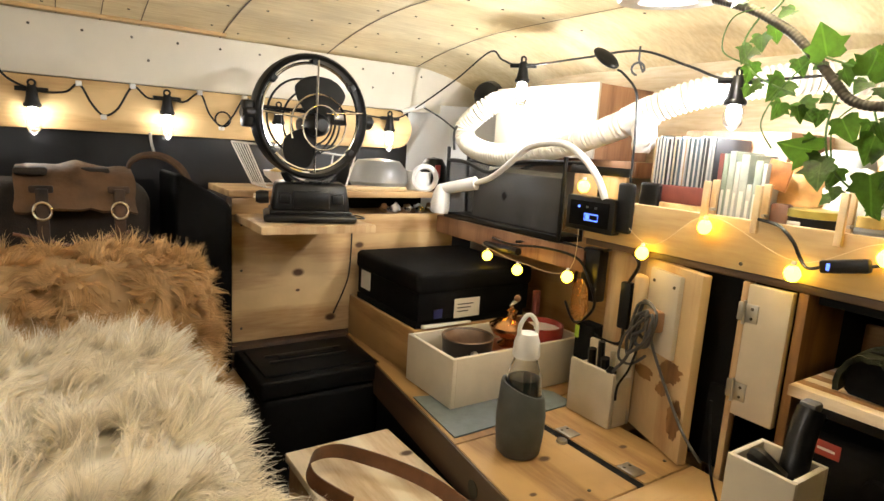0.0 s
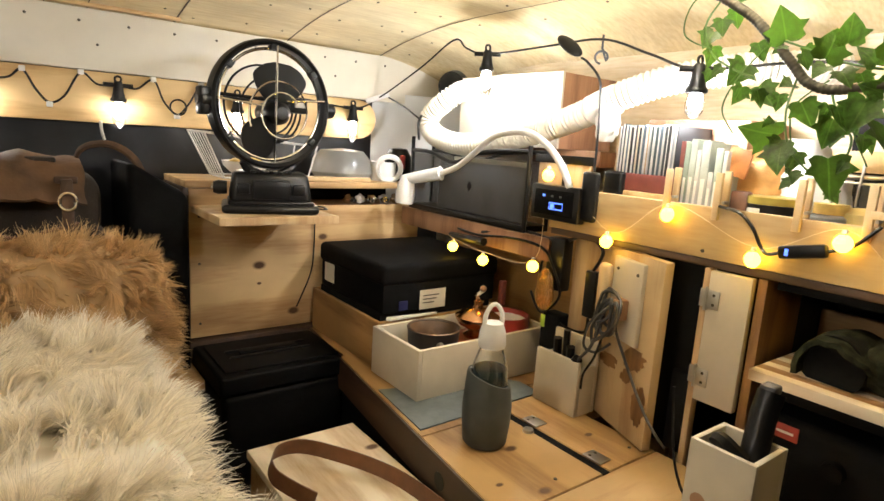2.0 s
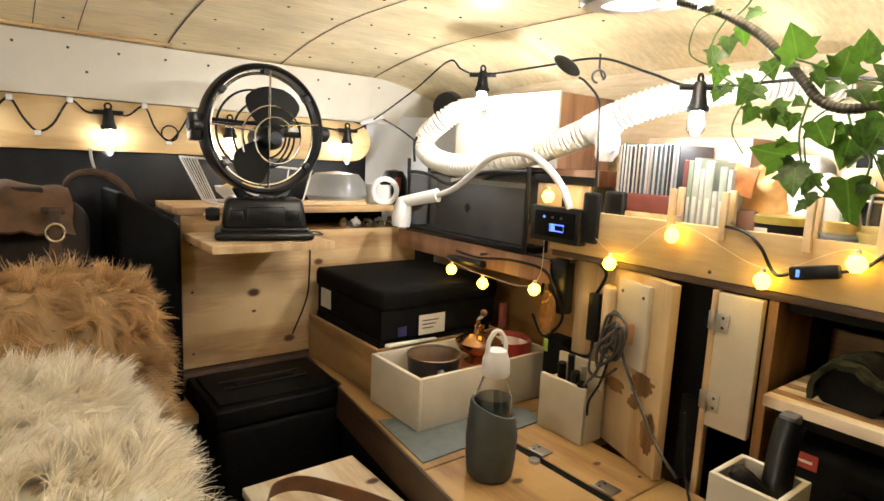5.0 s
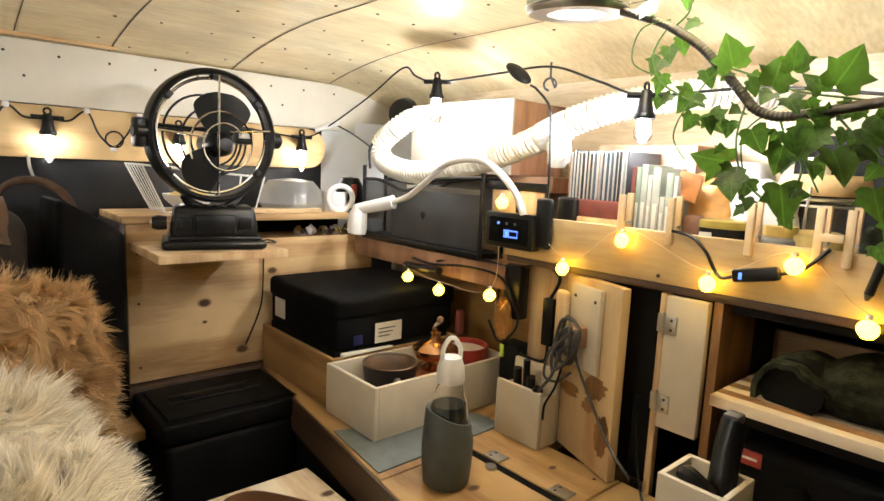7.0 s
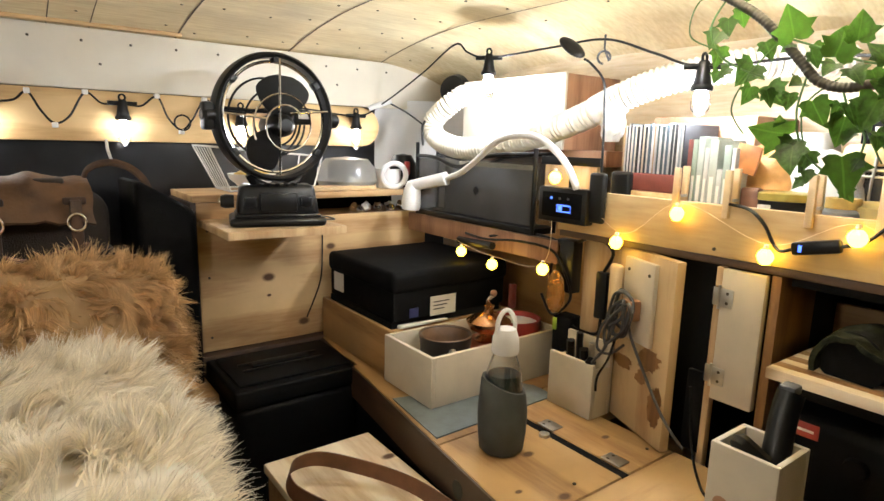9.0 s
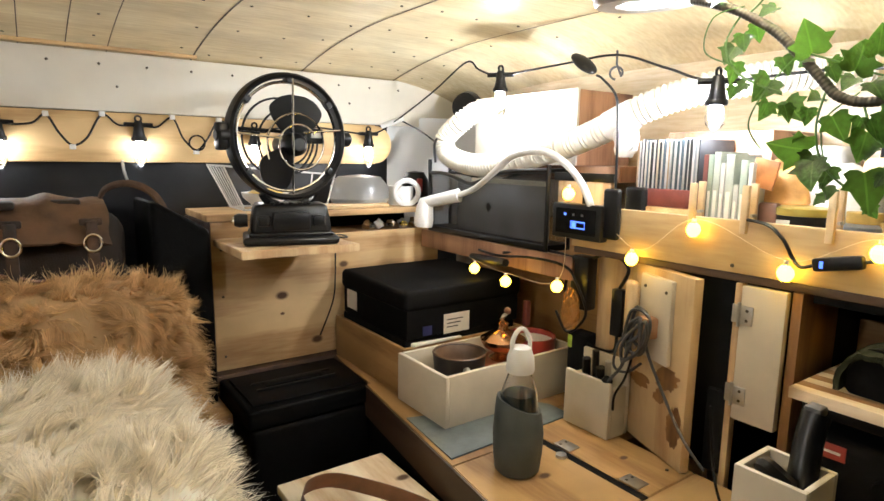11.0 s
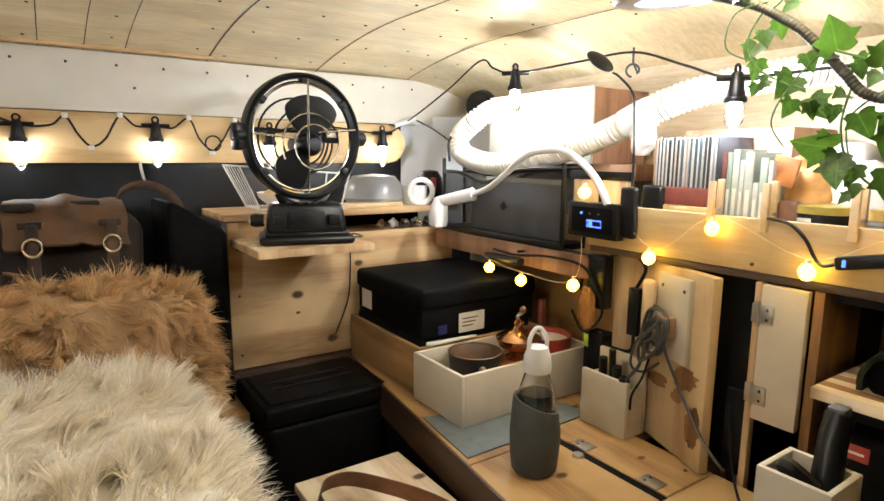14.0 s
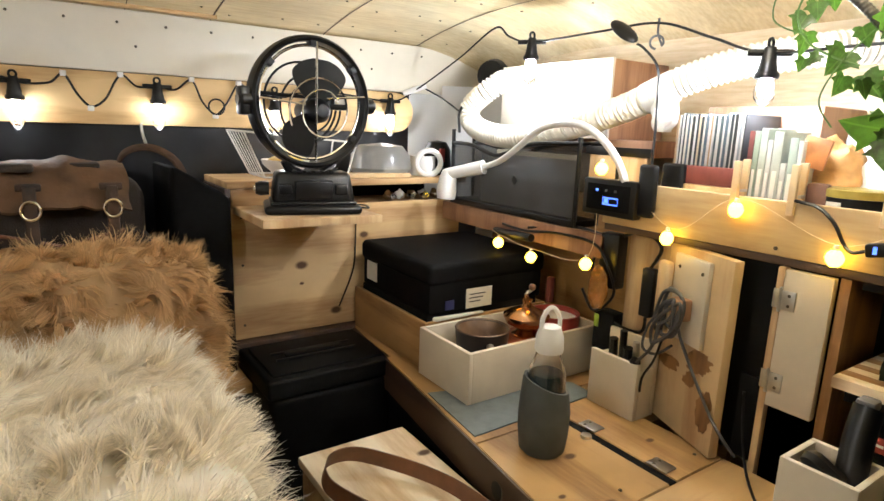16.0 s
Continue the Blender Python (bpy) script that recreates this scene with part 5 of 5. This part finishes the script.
part("clasp", tube([(-0.06, 0.004, 0.075), (-0.067, 0.002, 0.10), (-0.068, 0.0, 0.125), (-0.066, 0.0, 0.142)], 0.0022, 6), STEEL, jar)
tagged(part("white_cup", lathe([(0, 1.1665), (0.016, 1.1665), (0.019, 1.194), (0, 1.196)], (1.18, 0.345, 0)), WHITEPL), "small white cup on the jar lid", "cup")
tagged(part("green_jar", lathe([(0, 1.004), (0.028, 1.004), (0.028, 1.08), (0.02, 1.09), (0, 1.092)], (1.13, 0.235, 0)), DARKGREEN), "dark jar with a pale label", "jar")
tagged(part("dark_case", box(1.12, 1.40, -0.30, 0.16, 1.004, 1.10, 0.01), BLACK_AND_SHADE), "black case at the end of the shelf", "case")
tagged(part("window_1", box(1.440, 1.4495, -0.40, 0.47, 1.04, 1.25, 0.004), BLACK_AND_SHADE), "black covered window in the end wall", "window", kind="structure")
tagged(part("wood_crate", box(1.24, 1.43, 0.585, 0.82, 1.005, 1.22, 0.004), REDWOOD), "brown wooden box behind the discs", "box")
tagged(part("grey_basket", box(1.29, 1.39, 0.475, 0.57, 1.005, 1.19, 0.03, seg=4), OFFWHITE), "pale rounded container behind the booklets", "container")
wb = group("white_cupboard", "white fronted wooden box on the end wall", "box")
part("front", box(1.205, 1.213, 1.065, 1.485, 1.14, 1.338, 0.001), WHITEBOARD, wb)
part("body", box(1.2135, 1.43, 1.067, 1.483, 1.14, 1.336, 0.001), REDWOOD, wb)
tagged(part("upper_support", box(1.23, 1.449, 0.94, 1.50, 1.10, 1.139, 0.001), REDWOOD), "brown bearer under the white box", "rail", kind="structure")

# duct with its ribs
duct = group("air_duct", "cream ribbed flexible air duct hanging along the wall", "duct")
part("hose", tube([(1.27, 1.55, 1.30), (1.19, 1.47, 1.295), (1.15, 1.49, 1.265), (1.135, 1.55, 1.215), (1.135, 1.53, 1.165), (1.135, 1.43, 1.138), (1.14, 1.32, 1.137), (1.14, 1.20, 1.155), (1.14, 1.07, 1.182), (1.145, 0.94, 1.222), (1.16, 0.83, 1.27), (1.2, 0.72, 1.305), (1.3, 0.6, 1.33), (1.42, 0.5, 1.335)], lambda s: 0.031 + 0.0027 * math.sin(s * math.tau / 0.0125), 20, n=36), DUCT, duct)
part("tape", tube([(1.148, 0.915, 1.232), (1.153, 0.885, 1.246), (1.158, 0.855, 1.259)], 0.035, 20), WHITEPL, duct)
tagged(part("vent_cap", lathe([(0, 0), (0.052, 0.0), (0.055, 0.02), (0.045, 0.045), (0.02, 0.055), (0, 0.056)], (1.30, 1.64, 1.325), (-1, -0.5, 0.1), 28), BLACK), "round black vent cap in the corner", "vent")
sack("tape_cloth", "white crumpled cloth tied at the duct", (1.13, 0.85, 1.20), (0.02, 0.03, 0.045), WHITEPL, 9)
tagged(part("ceiling_hook", tube(circle((1.15, 0.905, 1.352), 0.014, (0.7, 0.5, 0), 18)[2:18] + [Vector((1.15, 0.905, 1.372)), Vector((1.15, 0.905, 1.402))], 0.0028, 6, fine=False), RUBBERGREY), "small dark steel ring hook screwed into the ceiling", "hook")
tagged(part("steel_hook", tube([(0.255, 1.875, 1.135), (0.255, 1.862, 1.11), (0.26, 1.855, 1.085), (0.265, 1.865, 1.07)], 0.004, 6), STEEL), "steel hook on the black wall", "hook")

# items in the corner under the shelf
tagged(part("black_adapter", box(1.06, 1.08, 0.865, 0.895, 0.70, 0.81, 0.004), BLACK), "black adapter hanging beside the tool holder", "adapter").matrix_basis = pose(0.03, -0.06, 0.06)
tagged(part("adapter_cable", tube([(1.10, 0.82, 0.87), (1.10, 0.80, 0.92), (1.10, 0.85, 0.945), (1.10, 0.93, 0.92), (1.10, 1.05, 0.925), (1.085, 1.2, 0.90)], 0.004, 6), BLACK), "black cable looped below the shelf", "cable")
tagged(part("adapter_cable", tube([(1.10, 0.82, 0.76), (1.10, 0.83, 0.72), (1.10, 0.90, 0.72), (1.11, 0.97, 0.76), (1.10, 0.98, 0.86), (1.10, 0.92, 0.88)], 0.004, 6), BLACK), "black cable looped below the shelf", "cable")
tagged(part("charger", box(1.085, 1.12, 0.90, 0.955, 0.80, 0.93, 0.006), BLACK), "black charger under the shelf", "charger")
tagged(part("dark_pouch", box(1.09, 1.14, 0.90, 0.96, 0.56, 0.74, 0.01), BLACKSOFT), "dark pouch standing behind the tool holder", "pouch")
sack("orange_sachet", "shiny orange plastic sachet hanging in the corner", (1.07, 0.935, 0.80), (0.012, 0.026, 0.055), AMBER, 4)
tagged(part("green_tag", box(1.053, 1.056, 0.912, 0.924, 0.715, 0.745, 0.001), material("lime", (0.35, 0.5, 0.05), 0.5)), "small lime green tag", "tag")
tagged(part("back_plate", box(1.125, 1.14, 0.77, 0.90, 0.70, 0.94, 0.002), PINE_PALE), "pale board behind the adapter", "panel")
tagged(part("dark_tube", rod((1.08, 1.33, 0.87), (1.06, 1.16, 0.88), 0.011, 8), BLACK), "black rod lying along the rail", "rod")

# ---- festoon string along the walls ----
fest = group("festoon_lights", "black festoon string with lit clear bulbs", "string lights")
# last drop: unseen bulb added over the bed to brighten the fur
drops = [(-0.02, 1.855, 1.228), (0.298, 1.855, 1.234), (0.622, 1.855, 1.230), (1.016, 1.845, 1.234), (1.105, 1.255, 1.380), (1.105, 0.632, 1.305), (-0.40, 0.50, 1.42)]
wall = [(0.05, 1.228), (0.084, 1.252), (0.111, 1.205), (0.139, 1.175), (0.173, 1.195), (0.212, 1.258), (0.25, 1.232), None, (0.345, 1.230), (0.388, 1.258), (0.415, 1.200), (0.45, 1.168), (0.482, 1.200), (0.518, 1.256), (0.56, 1.232)]
pts = [(-0.50, 0.0, 1.46), drops[6], (-0.36, 1.2, 1.455), (-0.165, 1.80, 1.42), (-0.09, 1.86, 1.375), (-0.085, 1.86, 1.27), drops[0]]
pts += [drops[1] if w is None else (w[0], 1.861, w[1]) for w in wall]
pts += [drops[2], (0.80, 1.862, 1.25), drops[3], (1.10, 1.82, 1.275), (1.12, 1.60, 1.365), (1.12, 1.43, 1.435), (1.115, 1.36, 1.405), drops[4], (1.12, 1.05, 1.385), (1.15, 0.905, 1.392), (1.13, 0.76, 1.345), drops[5], (1.08, 0.40, 1.30), (1.05, 0.1, 1.26), (1.05, -0.4, 1.24)]
part("cable", tube(pts, 0.0028, 6), BLACK, fest)
part("cable_ring", tube(circle((0.452, 1.857, 1.188), 0.022, (0, 1, 0), 18), 0.0026, 6, closed=True, fine=False), BLACK, fest)
for n, (x, y, z) in enumerate(drops):
    s = part("socket", lathe([(0, 0.010), (0.009, 0.010), (0.012, 0.004), (0.0135, -0.016), (0.0185, -0.040), (0.0165, -0.0445), (0.0, -0.0445)], (x, y, z), seg=18), BLACK, fest)
    along = Vector((0.62, -0.78, 0)) if x > 1.05 else Vector((1, 0, 0))
    arm = [Vector((x, y, z)) + along * q for q in (-0.036, -0.034, -0.012, 0.012, 0.034, 0.036)]
    part("socket_arm", tube(arm, 0.0062, 10, fine=False), BLACK, s)
    part("socket_collar", lathe([(0.019, -0.034), (0.0205, -0.038), (0.0205, -0.042), (0.019, -0.045)], (x, y, z), seg=18), BLACK, s)
    part("socket_loop", tube(circle((x, y, z + 0.016), 0.008, (0, 1, 0), 12), 0.003, 6, closed=True, fine=False), BLACK, s)
    hang = 0.66 if n == 5 else 1.0
    core = [(0, -0.0448), (0.007, -0.047), (0.009, -0.047 - 0.016 * hang), (0.008, -0.047 - 0.032 * hang), (0.006, -0.047 - 0.042 * hang), (0, -0.047 - 0.044 * hang)]
    part("filament", lathe(core, (x, y, z), seg=12), BULBBRIGHT if n in (4, 5) else BULBFILL if n == 6 else BULBGLOW, s, "lit bright filament")
    env = [(0.0135, -0.0455), (0.0165, -0.0455 - 0.016 * hang), (0.018, -0.0455 - 0.034 * hang), (0.0165, -0.0455 - 0.052 * hang), (0.010, -0.0455 - 0.064 * hang), (0.0045, -0.0455 - 0.070 * hang), (0, -0.0455 - 0.072 * hang)]
    b_ = part("bulb", lathe(env, (x, y, z), seg=14), GLASS, s, "clear faceted bulb")
    b_.visible_shadow = False
for x, z in ((0.084, 1.254), (0.139, 1.170), (0.212, 1.260), (0.388, 1.260), (0.45, 1.162), (0.518, 1.258)):
    part("cable_clip", box(x - 0.007, x + 0.007, 1.855, 1.873, z - 0.007, z + 0.007, 0.002), WHITEPL, fest)
tagged(part("corner_clip", rod((1.07, 1.85, 1.262), (1.13, 1.80, 1.29), 0.009, 8), WHITEPL), "white cable clip in the corner", "clip")

# warm globe string
glob = group("globe_lights", "thin wire string with warm ribbed globe lights", "string lights")
spots = [(1.035, 1.262, 0.851), (1.03, 1.125, 0.839), (1.02, 0.935, 0.863), (1.04, 0.931, 1.078), (1.04, 0.75, 0.954), (1.042, 0.619, 1.029), (1.04, 0.449, 0.975), (1.042, 0.322, 1.025), (1.04, 0.219, 0.950)]
part("wire", tube([(1.06, 1.32, 0.875)] + [(x + 0.008, y, z + 0.020) for x, y, z in spots] + [(1.05, 0.1, 1.0), (1.05, -0.2, 0.98)], 0.0008, 5), PEG, glob)
for (x, y, z) in spots:
    bm = lathe([(0, -0.0145), (0.0075, -0.0128), (0.0128, -0.0066), (0.0148, 0.0), (0.0128, 0.0066), (0.0075, 0.0128), (0, 0.0145)], (x, y, z), seg=12)
    for k, v in enumerate(bm.verts):
        if k % 2:
            v.co = Vector((x, y, z)) + (v.co - Vector((x, y, z))) * 0.88
    g = part("globe", bm, GLOBEGLOW, glob, "glowing ribbed warm globe", smooth=False)
    part("globe_cap", lathe([(0, 0.0148), (0.005, 0.0148), (0.004, 0.021), (0, 0.021)], (x, y, z), seg=8), WHITEPL, g)
sw = group("inline_switch", "black inline cable switch with a blue light", "switch")
b = part("case", box(-0.036, 0.036, -0.008, 0.008, -0.011, 0.011, 0.005), BLACK, sw)
b.matrix_basis = pose(1.045, 0.376, 1.002, 0, 12, 90)
part("light", box(1.0355, 1.0368, 0.394, 0.399, 0.992, 1.003), BLUELED, sw)
part("cord", tube([(1.056, 0.53, 1.056), (1.052, 0.49, 1.05), (1.05, 0.462, 1.028), (1.05, 0.445, 1.0), (1.045, 0.43, 0.988), (1.045, 0.412, 0.993)], 0.003, 6), BLACK, sw)
part("cord", tube([(1.045, 0.34, 1.009), (1.045, 0.31, 1.022), (1.052, 0.28, 1.056)], 0.003, 6), BLACK, sw)

# ring lamp on its gooseneck, wound with ivy
lamp = group("ring_lamp", "metal ring lamp on a gooseneck arm, lighting the ceiling", "lamp")
LC = Vector((0.745, 0.538, 1.376))
LEAN = (-0.07, -0.05, 1)
part("ring_body", lathe([(0.040, -0.010), (0.066, -0.010), (0.0695, -0.006), (0.0705, 0.0), (0.0705, 0.009), (0.067, 0.012), (0.040, 0.012), (0.037, 0.0), (0.040, -0.010)], LC, LEAN, 48), STEEL, lamp)
part("ring_groove", lathe([(0.0702, -0.002), (0.0714, -0.001), (0.0714, 0.001), (0.0702, 0.002)], LC, LEAN, 48), CHROME, lamp)
part("light_ring", lathe([(0.046, 0.0125), (0.064, 0.0125), (0.064, 0.025), (0.046, 0.025), (0.046, 0.0125)], LC, LEAN, 24), RINGGLOW, lamp, "lit ring")
neck = [(0.755, 0.472, 1.362), (0.75, 0.440, 1.350), (0.75, 0.405, 1.334), (0.75, 0.363, 1.306), (0.75, 0.333, 1.276), (0.75, 0.308, 1.248), (0.75, 0.290, 1.228), (0.75, 0.266, 1.219), (0.75, 0.233, 1.221), (0.75, 0.165, 1.230), (0.76, 0.10, 1.236), (0.80, 0.03, 1.22), (0.95, -0.05, 1.15), (1.05, -0.10, 1.06)]
part("gooseneck", tube(neck, lambda s: 0.0056 + 0.0003 * math.sin(s * math.tau / 0.005), 10, n=40), material("gunmetal", (0.10, 0.09, 0.075), 0.3, metal=0.9), lamp)
part("clamp", box(1.04, 1.10, -0.13, -0.07, 0.98, 1.07, 0.006), BLACK, lamp)
ivy = group("ivy_garland", "green artificial ivy garland wound round the lamp arm", "plant")
stems = [[(0.75, 0.40, 1.335), (0.742, 0.415, 1.30), (0.74, 0.40, 1.265), (0.742, 0.37, 1.245), (0.745, 0.345, 1.235)],
         [(0.75, 0.335, 1.28), (0.755, 0.29, 1.262), (0.755, 0.25, 1.245), (0.76, 0.20, 1.235), (0.765, 0.15, 1.225)],
         [(0.75, 0.300, 1.238), (0.745, 0.305, 1.195), (0.745, 0.295, 1.155), (0.745, 0.27, 1.13)],
         [(0.75, 0.265, 1.22), (0.745, 0.25, 1.185), (0.745, 0.235, 1.165), (0.745, 0.245, 1.12)],
         [(0.755, 0.215, 1.222), (0.75, 0.195, 1.20), (0.75, 0.165, 1.17), (0.75, 0.155, 1.12), (0.755, 0.15, 1.09)],
         [(0.75, 0.395, 1.33), (0.745, 0.375, 1.345), (0.745, 0.378, 1.37), (0.745, 0.39, 1.39)]]
for s in stems:
    part("stem", tube(s, 0.0013, 6), STEM, ivy)
half = [(0.0, 0.0), (0.12, -0.10), (0.30, -0.13), (0.47, -0.02), (0.41, 0.15), (0.60, 0.36), (0.38, 0.42), (0.27, 0.62), (0.13, 0.82), (0.0, 1.0)]
leafs = []
for vv in range(3):
    bm = bmesh.new()
    right = [bm.verts.new((x, y, (0.42 - 0.2 * vv) * abs(x) + 0.12 * math.sin(y * 3 + vv) - 0.25 * y * y * (vv - 0.6))) for x, y in half]
    left = [right[0]] + [bm.verts.new((-x * (1 + 0.08 * vv), y + 0.02 * vv, (0.30 - 0.1 * vv) * abs(x) + 0.12 * math.sin(y * 3 + vv) - 0.25 * y * y * (vv - 0.6))) for x, y in half[1:-1]] + [right[-1]]
    mids = [bm.verts.new((0, y, 0.12 * math.sin(y * 3 + vv) - 0.25 * y * y * (vv - 0.6) - 0.03)) for y in (0.2, 0.4, 0.6, 0.8)]
    chain = [right[0], *mids, right[-1]]
    for side in (right, left):
        fs = [(side[0], side[1], side[2], mids[0]), (mids[0], side[2], side[3], side[4]), (mids[0], side[4], mids[1]), (side[4], side[5], side[6]), (mids[1], side[4], side[6]), (mids[1], side[6], mids[2]), (mids[2], side[6], side[7]), (mids[2], side[7], mids[3]), (mids[3], side[7], side[8]), (mids[3], side[8], side[9])]
        for f in fs:
            bm.faces.new(f if side is right else f[::-1])
    lm = bpy.data.meshes.new("leaf")
    bm.to_mesh(lm)
    bm.free()
    for p in lm.polygons:
        p.use_smooth = True
    lm.materials.append(LEAF)
    leafs.append(lm)
rnd = random.Random(11)


def leaf(at, size, down):
    ob = new("leaf", rnd.choice(leafs))
    face = Vector((-0.74, -0.40, 0.25)) + Vector((rnd.uniform(-.42, .42), rnd.uniform(-.42, .42), rnd.uniform(-.4, .4)))
    face.normalize()
    tip = (Vector(down) - face * Vector(down).dot(face)).normalized()
    sx = tip.cross(face).normalized()
    m = Matrix((sx, tip, face)).transposed().to_4x4()
    ob.matrix_basis = Matrix.Translation(at) @ m @ Matrix.Diagonal((size, size, size, 1))
    ob.parent = ivy


# the large leaves: y, z, length, turn of the tip from straight up, clockwise as seen from the bed
BIG = [(0.427, 1.364, 0.052, -60), (0.415, 1.287, 0.042, 200), (0.372, 1.242, 0.056, 215), (0.338, 1.217, 0.042, 140), (0.349, 1.267, 0.032, 160), (0.318, 1.286, 0.058, -20),
       (0.272, 1.262, 0.056, 20), (0.254, 1.275, 0.046, 0), (0.213, 1.262, 0.068, 25), (0.157, 1.222, 0.062, 30), (0.324, 1.171, 0.066, -85), (0.299, 1.145, 0.054, 165),
       (0.282, 1.196, 0.044, 150), (0.257, 1.177, 0.050, 190), (0.231, 1.194, 0.060, 200), (0.210, 1.168, 0.066, 175), (0.250, 1.131, 0.060, 170), (0.165, 1.135, 0.050, 165),
       (0.151, 1.108, 0.052, 190), (0.180, 1.196, 0.046, 130), (0.222, 1.217, 0.038, -70), (0.233, 1.250, 0.042, -30)]
for y, z, ln, a in BIG:
    way = Vector((0.69, -0.72, 0)) * math.sin(radians(a)) + Vector((0, 0, 1)) * math.cos(radians(a))
    leaf(Vector((rnd.uniform(0.735, 0.76), y, z)) - way * ln * 0.22, ln * 0.66, way)
for i, s in enumerate(stems):
    path = smooth_path(s, 10)
    count = (7, 13, 7, 8, 9, 2)[i]
    for k in range(count):
        p = path[int((k + 0.5) / count * (len(path) - 1))]
        off = Vector((rnd.uniform(-0.012, 0.02), rnd.uniform(-0.014, 0.014), rnd.uniform(-0.02, 0.004)))
        leaf(p + off, rnd.uniform(0.014, 0.025), (rnd.uniform(-.3, .3), rnd.uniform(-.8, .8), -0.8))

# tendrils of the ivy, a seal line in the corner, loose wires by the door
for pts in ([(0.75, 0.40, 1.34), (0.735, 0.43, 1.33), (0.73, 0.435, 1.29), (0.74, 0.40, 1.27)], [(0.75, 0.33, 1.28), (0.74, 0.36, 1.24), (0.735, 0.375, 1.20), (0.74, 0.36, 1.17)], [(0.755, 0.27, 1.23), (0.75, 0.30, 1.20), (0.745, 0.29, 1.15), (0.75, 0.27, 1.13)], [(0.76, 0.22, 1.225), (0.75, 0.24, 1.19), (0.755, 0.22, 1.14)], [(0.77, 0.15, 1.235), (0.76, 0.13, 1.19), (0.765, 0.15, 1.12), (0.78, 0.13, 1.09)]):
    part("tendril", tube(pts, 0.0010, 5), STEM, ivy)
# black seal line of the van body, built as a thin tube
tagged(part("corner_seal", tube([(1.13, 1.82, 1.285), (1.17, 1.76, 1.25), (1.20, 1.68, 1.20), (1.19, 1.58, 1.155)], 0.003, 6), BLACK), "black seal line running down the van corner", "cable")
tagged(part("door_wire", tube([(1.045, 0.735, 0.75), (1.03, 0.74, 0.70), (1.02, 0.755, 0.66), (1.03, 0.765, 0.62)], 0.0028, 6), BLACK), "thin black wire hanging beside the door", "wire")
tagged(part("door_wire", tube([(1.048, 0.745, 0.80), (1.035, 0.765, 0.77), (1.03, 0.77, 0.72), (1.04, 0.745, 0.71), (1.04, 0.71, 0.74)], 0.003, 6), RUBBERGREY), "grey wire looped beside the cable holder", "wire")
tagged(part("rail_cable", tube([(1.08, 1.30, 0.895), (1.07, 1.20, 0.893), (1.075, 1.08, 0.905), (1.08, 0.97, 0.90), (1.075, 0.92, 0.86), (1.09, 0.905, 0.79), (1.08, 0.95, 0.74), (1.09, 1.0, 0.78)], 0.0035, 6), BLACK), "black cable hanging from the rail into the corner", "cable")
tagged(part("floor_cable", tube([(1.05, 0.56, 0.70), (1.045, 0.545, 0.60), (1.0, 0.50, 0.5535), (0.95, 0.44, 0.5535), (0.93, 0.30, 0.5535)], 0.0028, 6), BLACK), "thin black cable running over the table", "cable")
for k, (x, y) in enumerate(((0.86, 0.845), (0.80, 0.62), (1.02, 0.62), (0.76, 0.90))):
    screw((x, y, 0.5502), (0, 0, 1), table)
for k in range(5):
    bag_ = bmesh.new()
    bmesh.ops.create_icosphere(bag_, subdivisions=2, radius=0.016)
    for v in bag_.verts:
        v.co = Vector((0.93 + 0.045 * k, 1.70, 0.935)) + v.co * (1 + 0.5 * noise.noise(v.co * 90 + Vector((k, 0, 0))))
        v.co.z = max(v.co.z, 0.9185)
    tagged(part("wrapper", bag_, WHITEPL if k % 2 else CHROME), "small crumpled wrapper in the cabinet slot", "wrapper", group="wrappers in the slot")
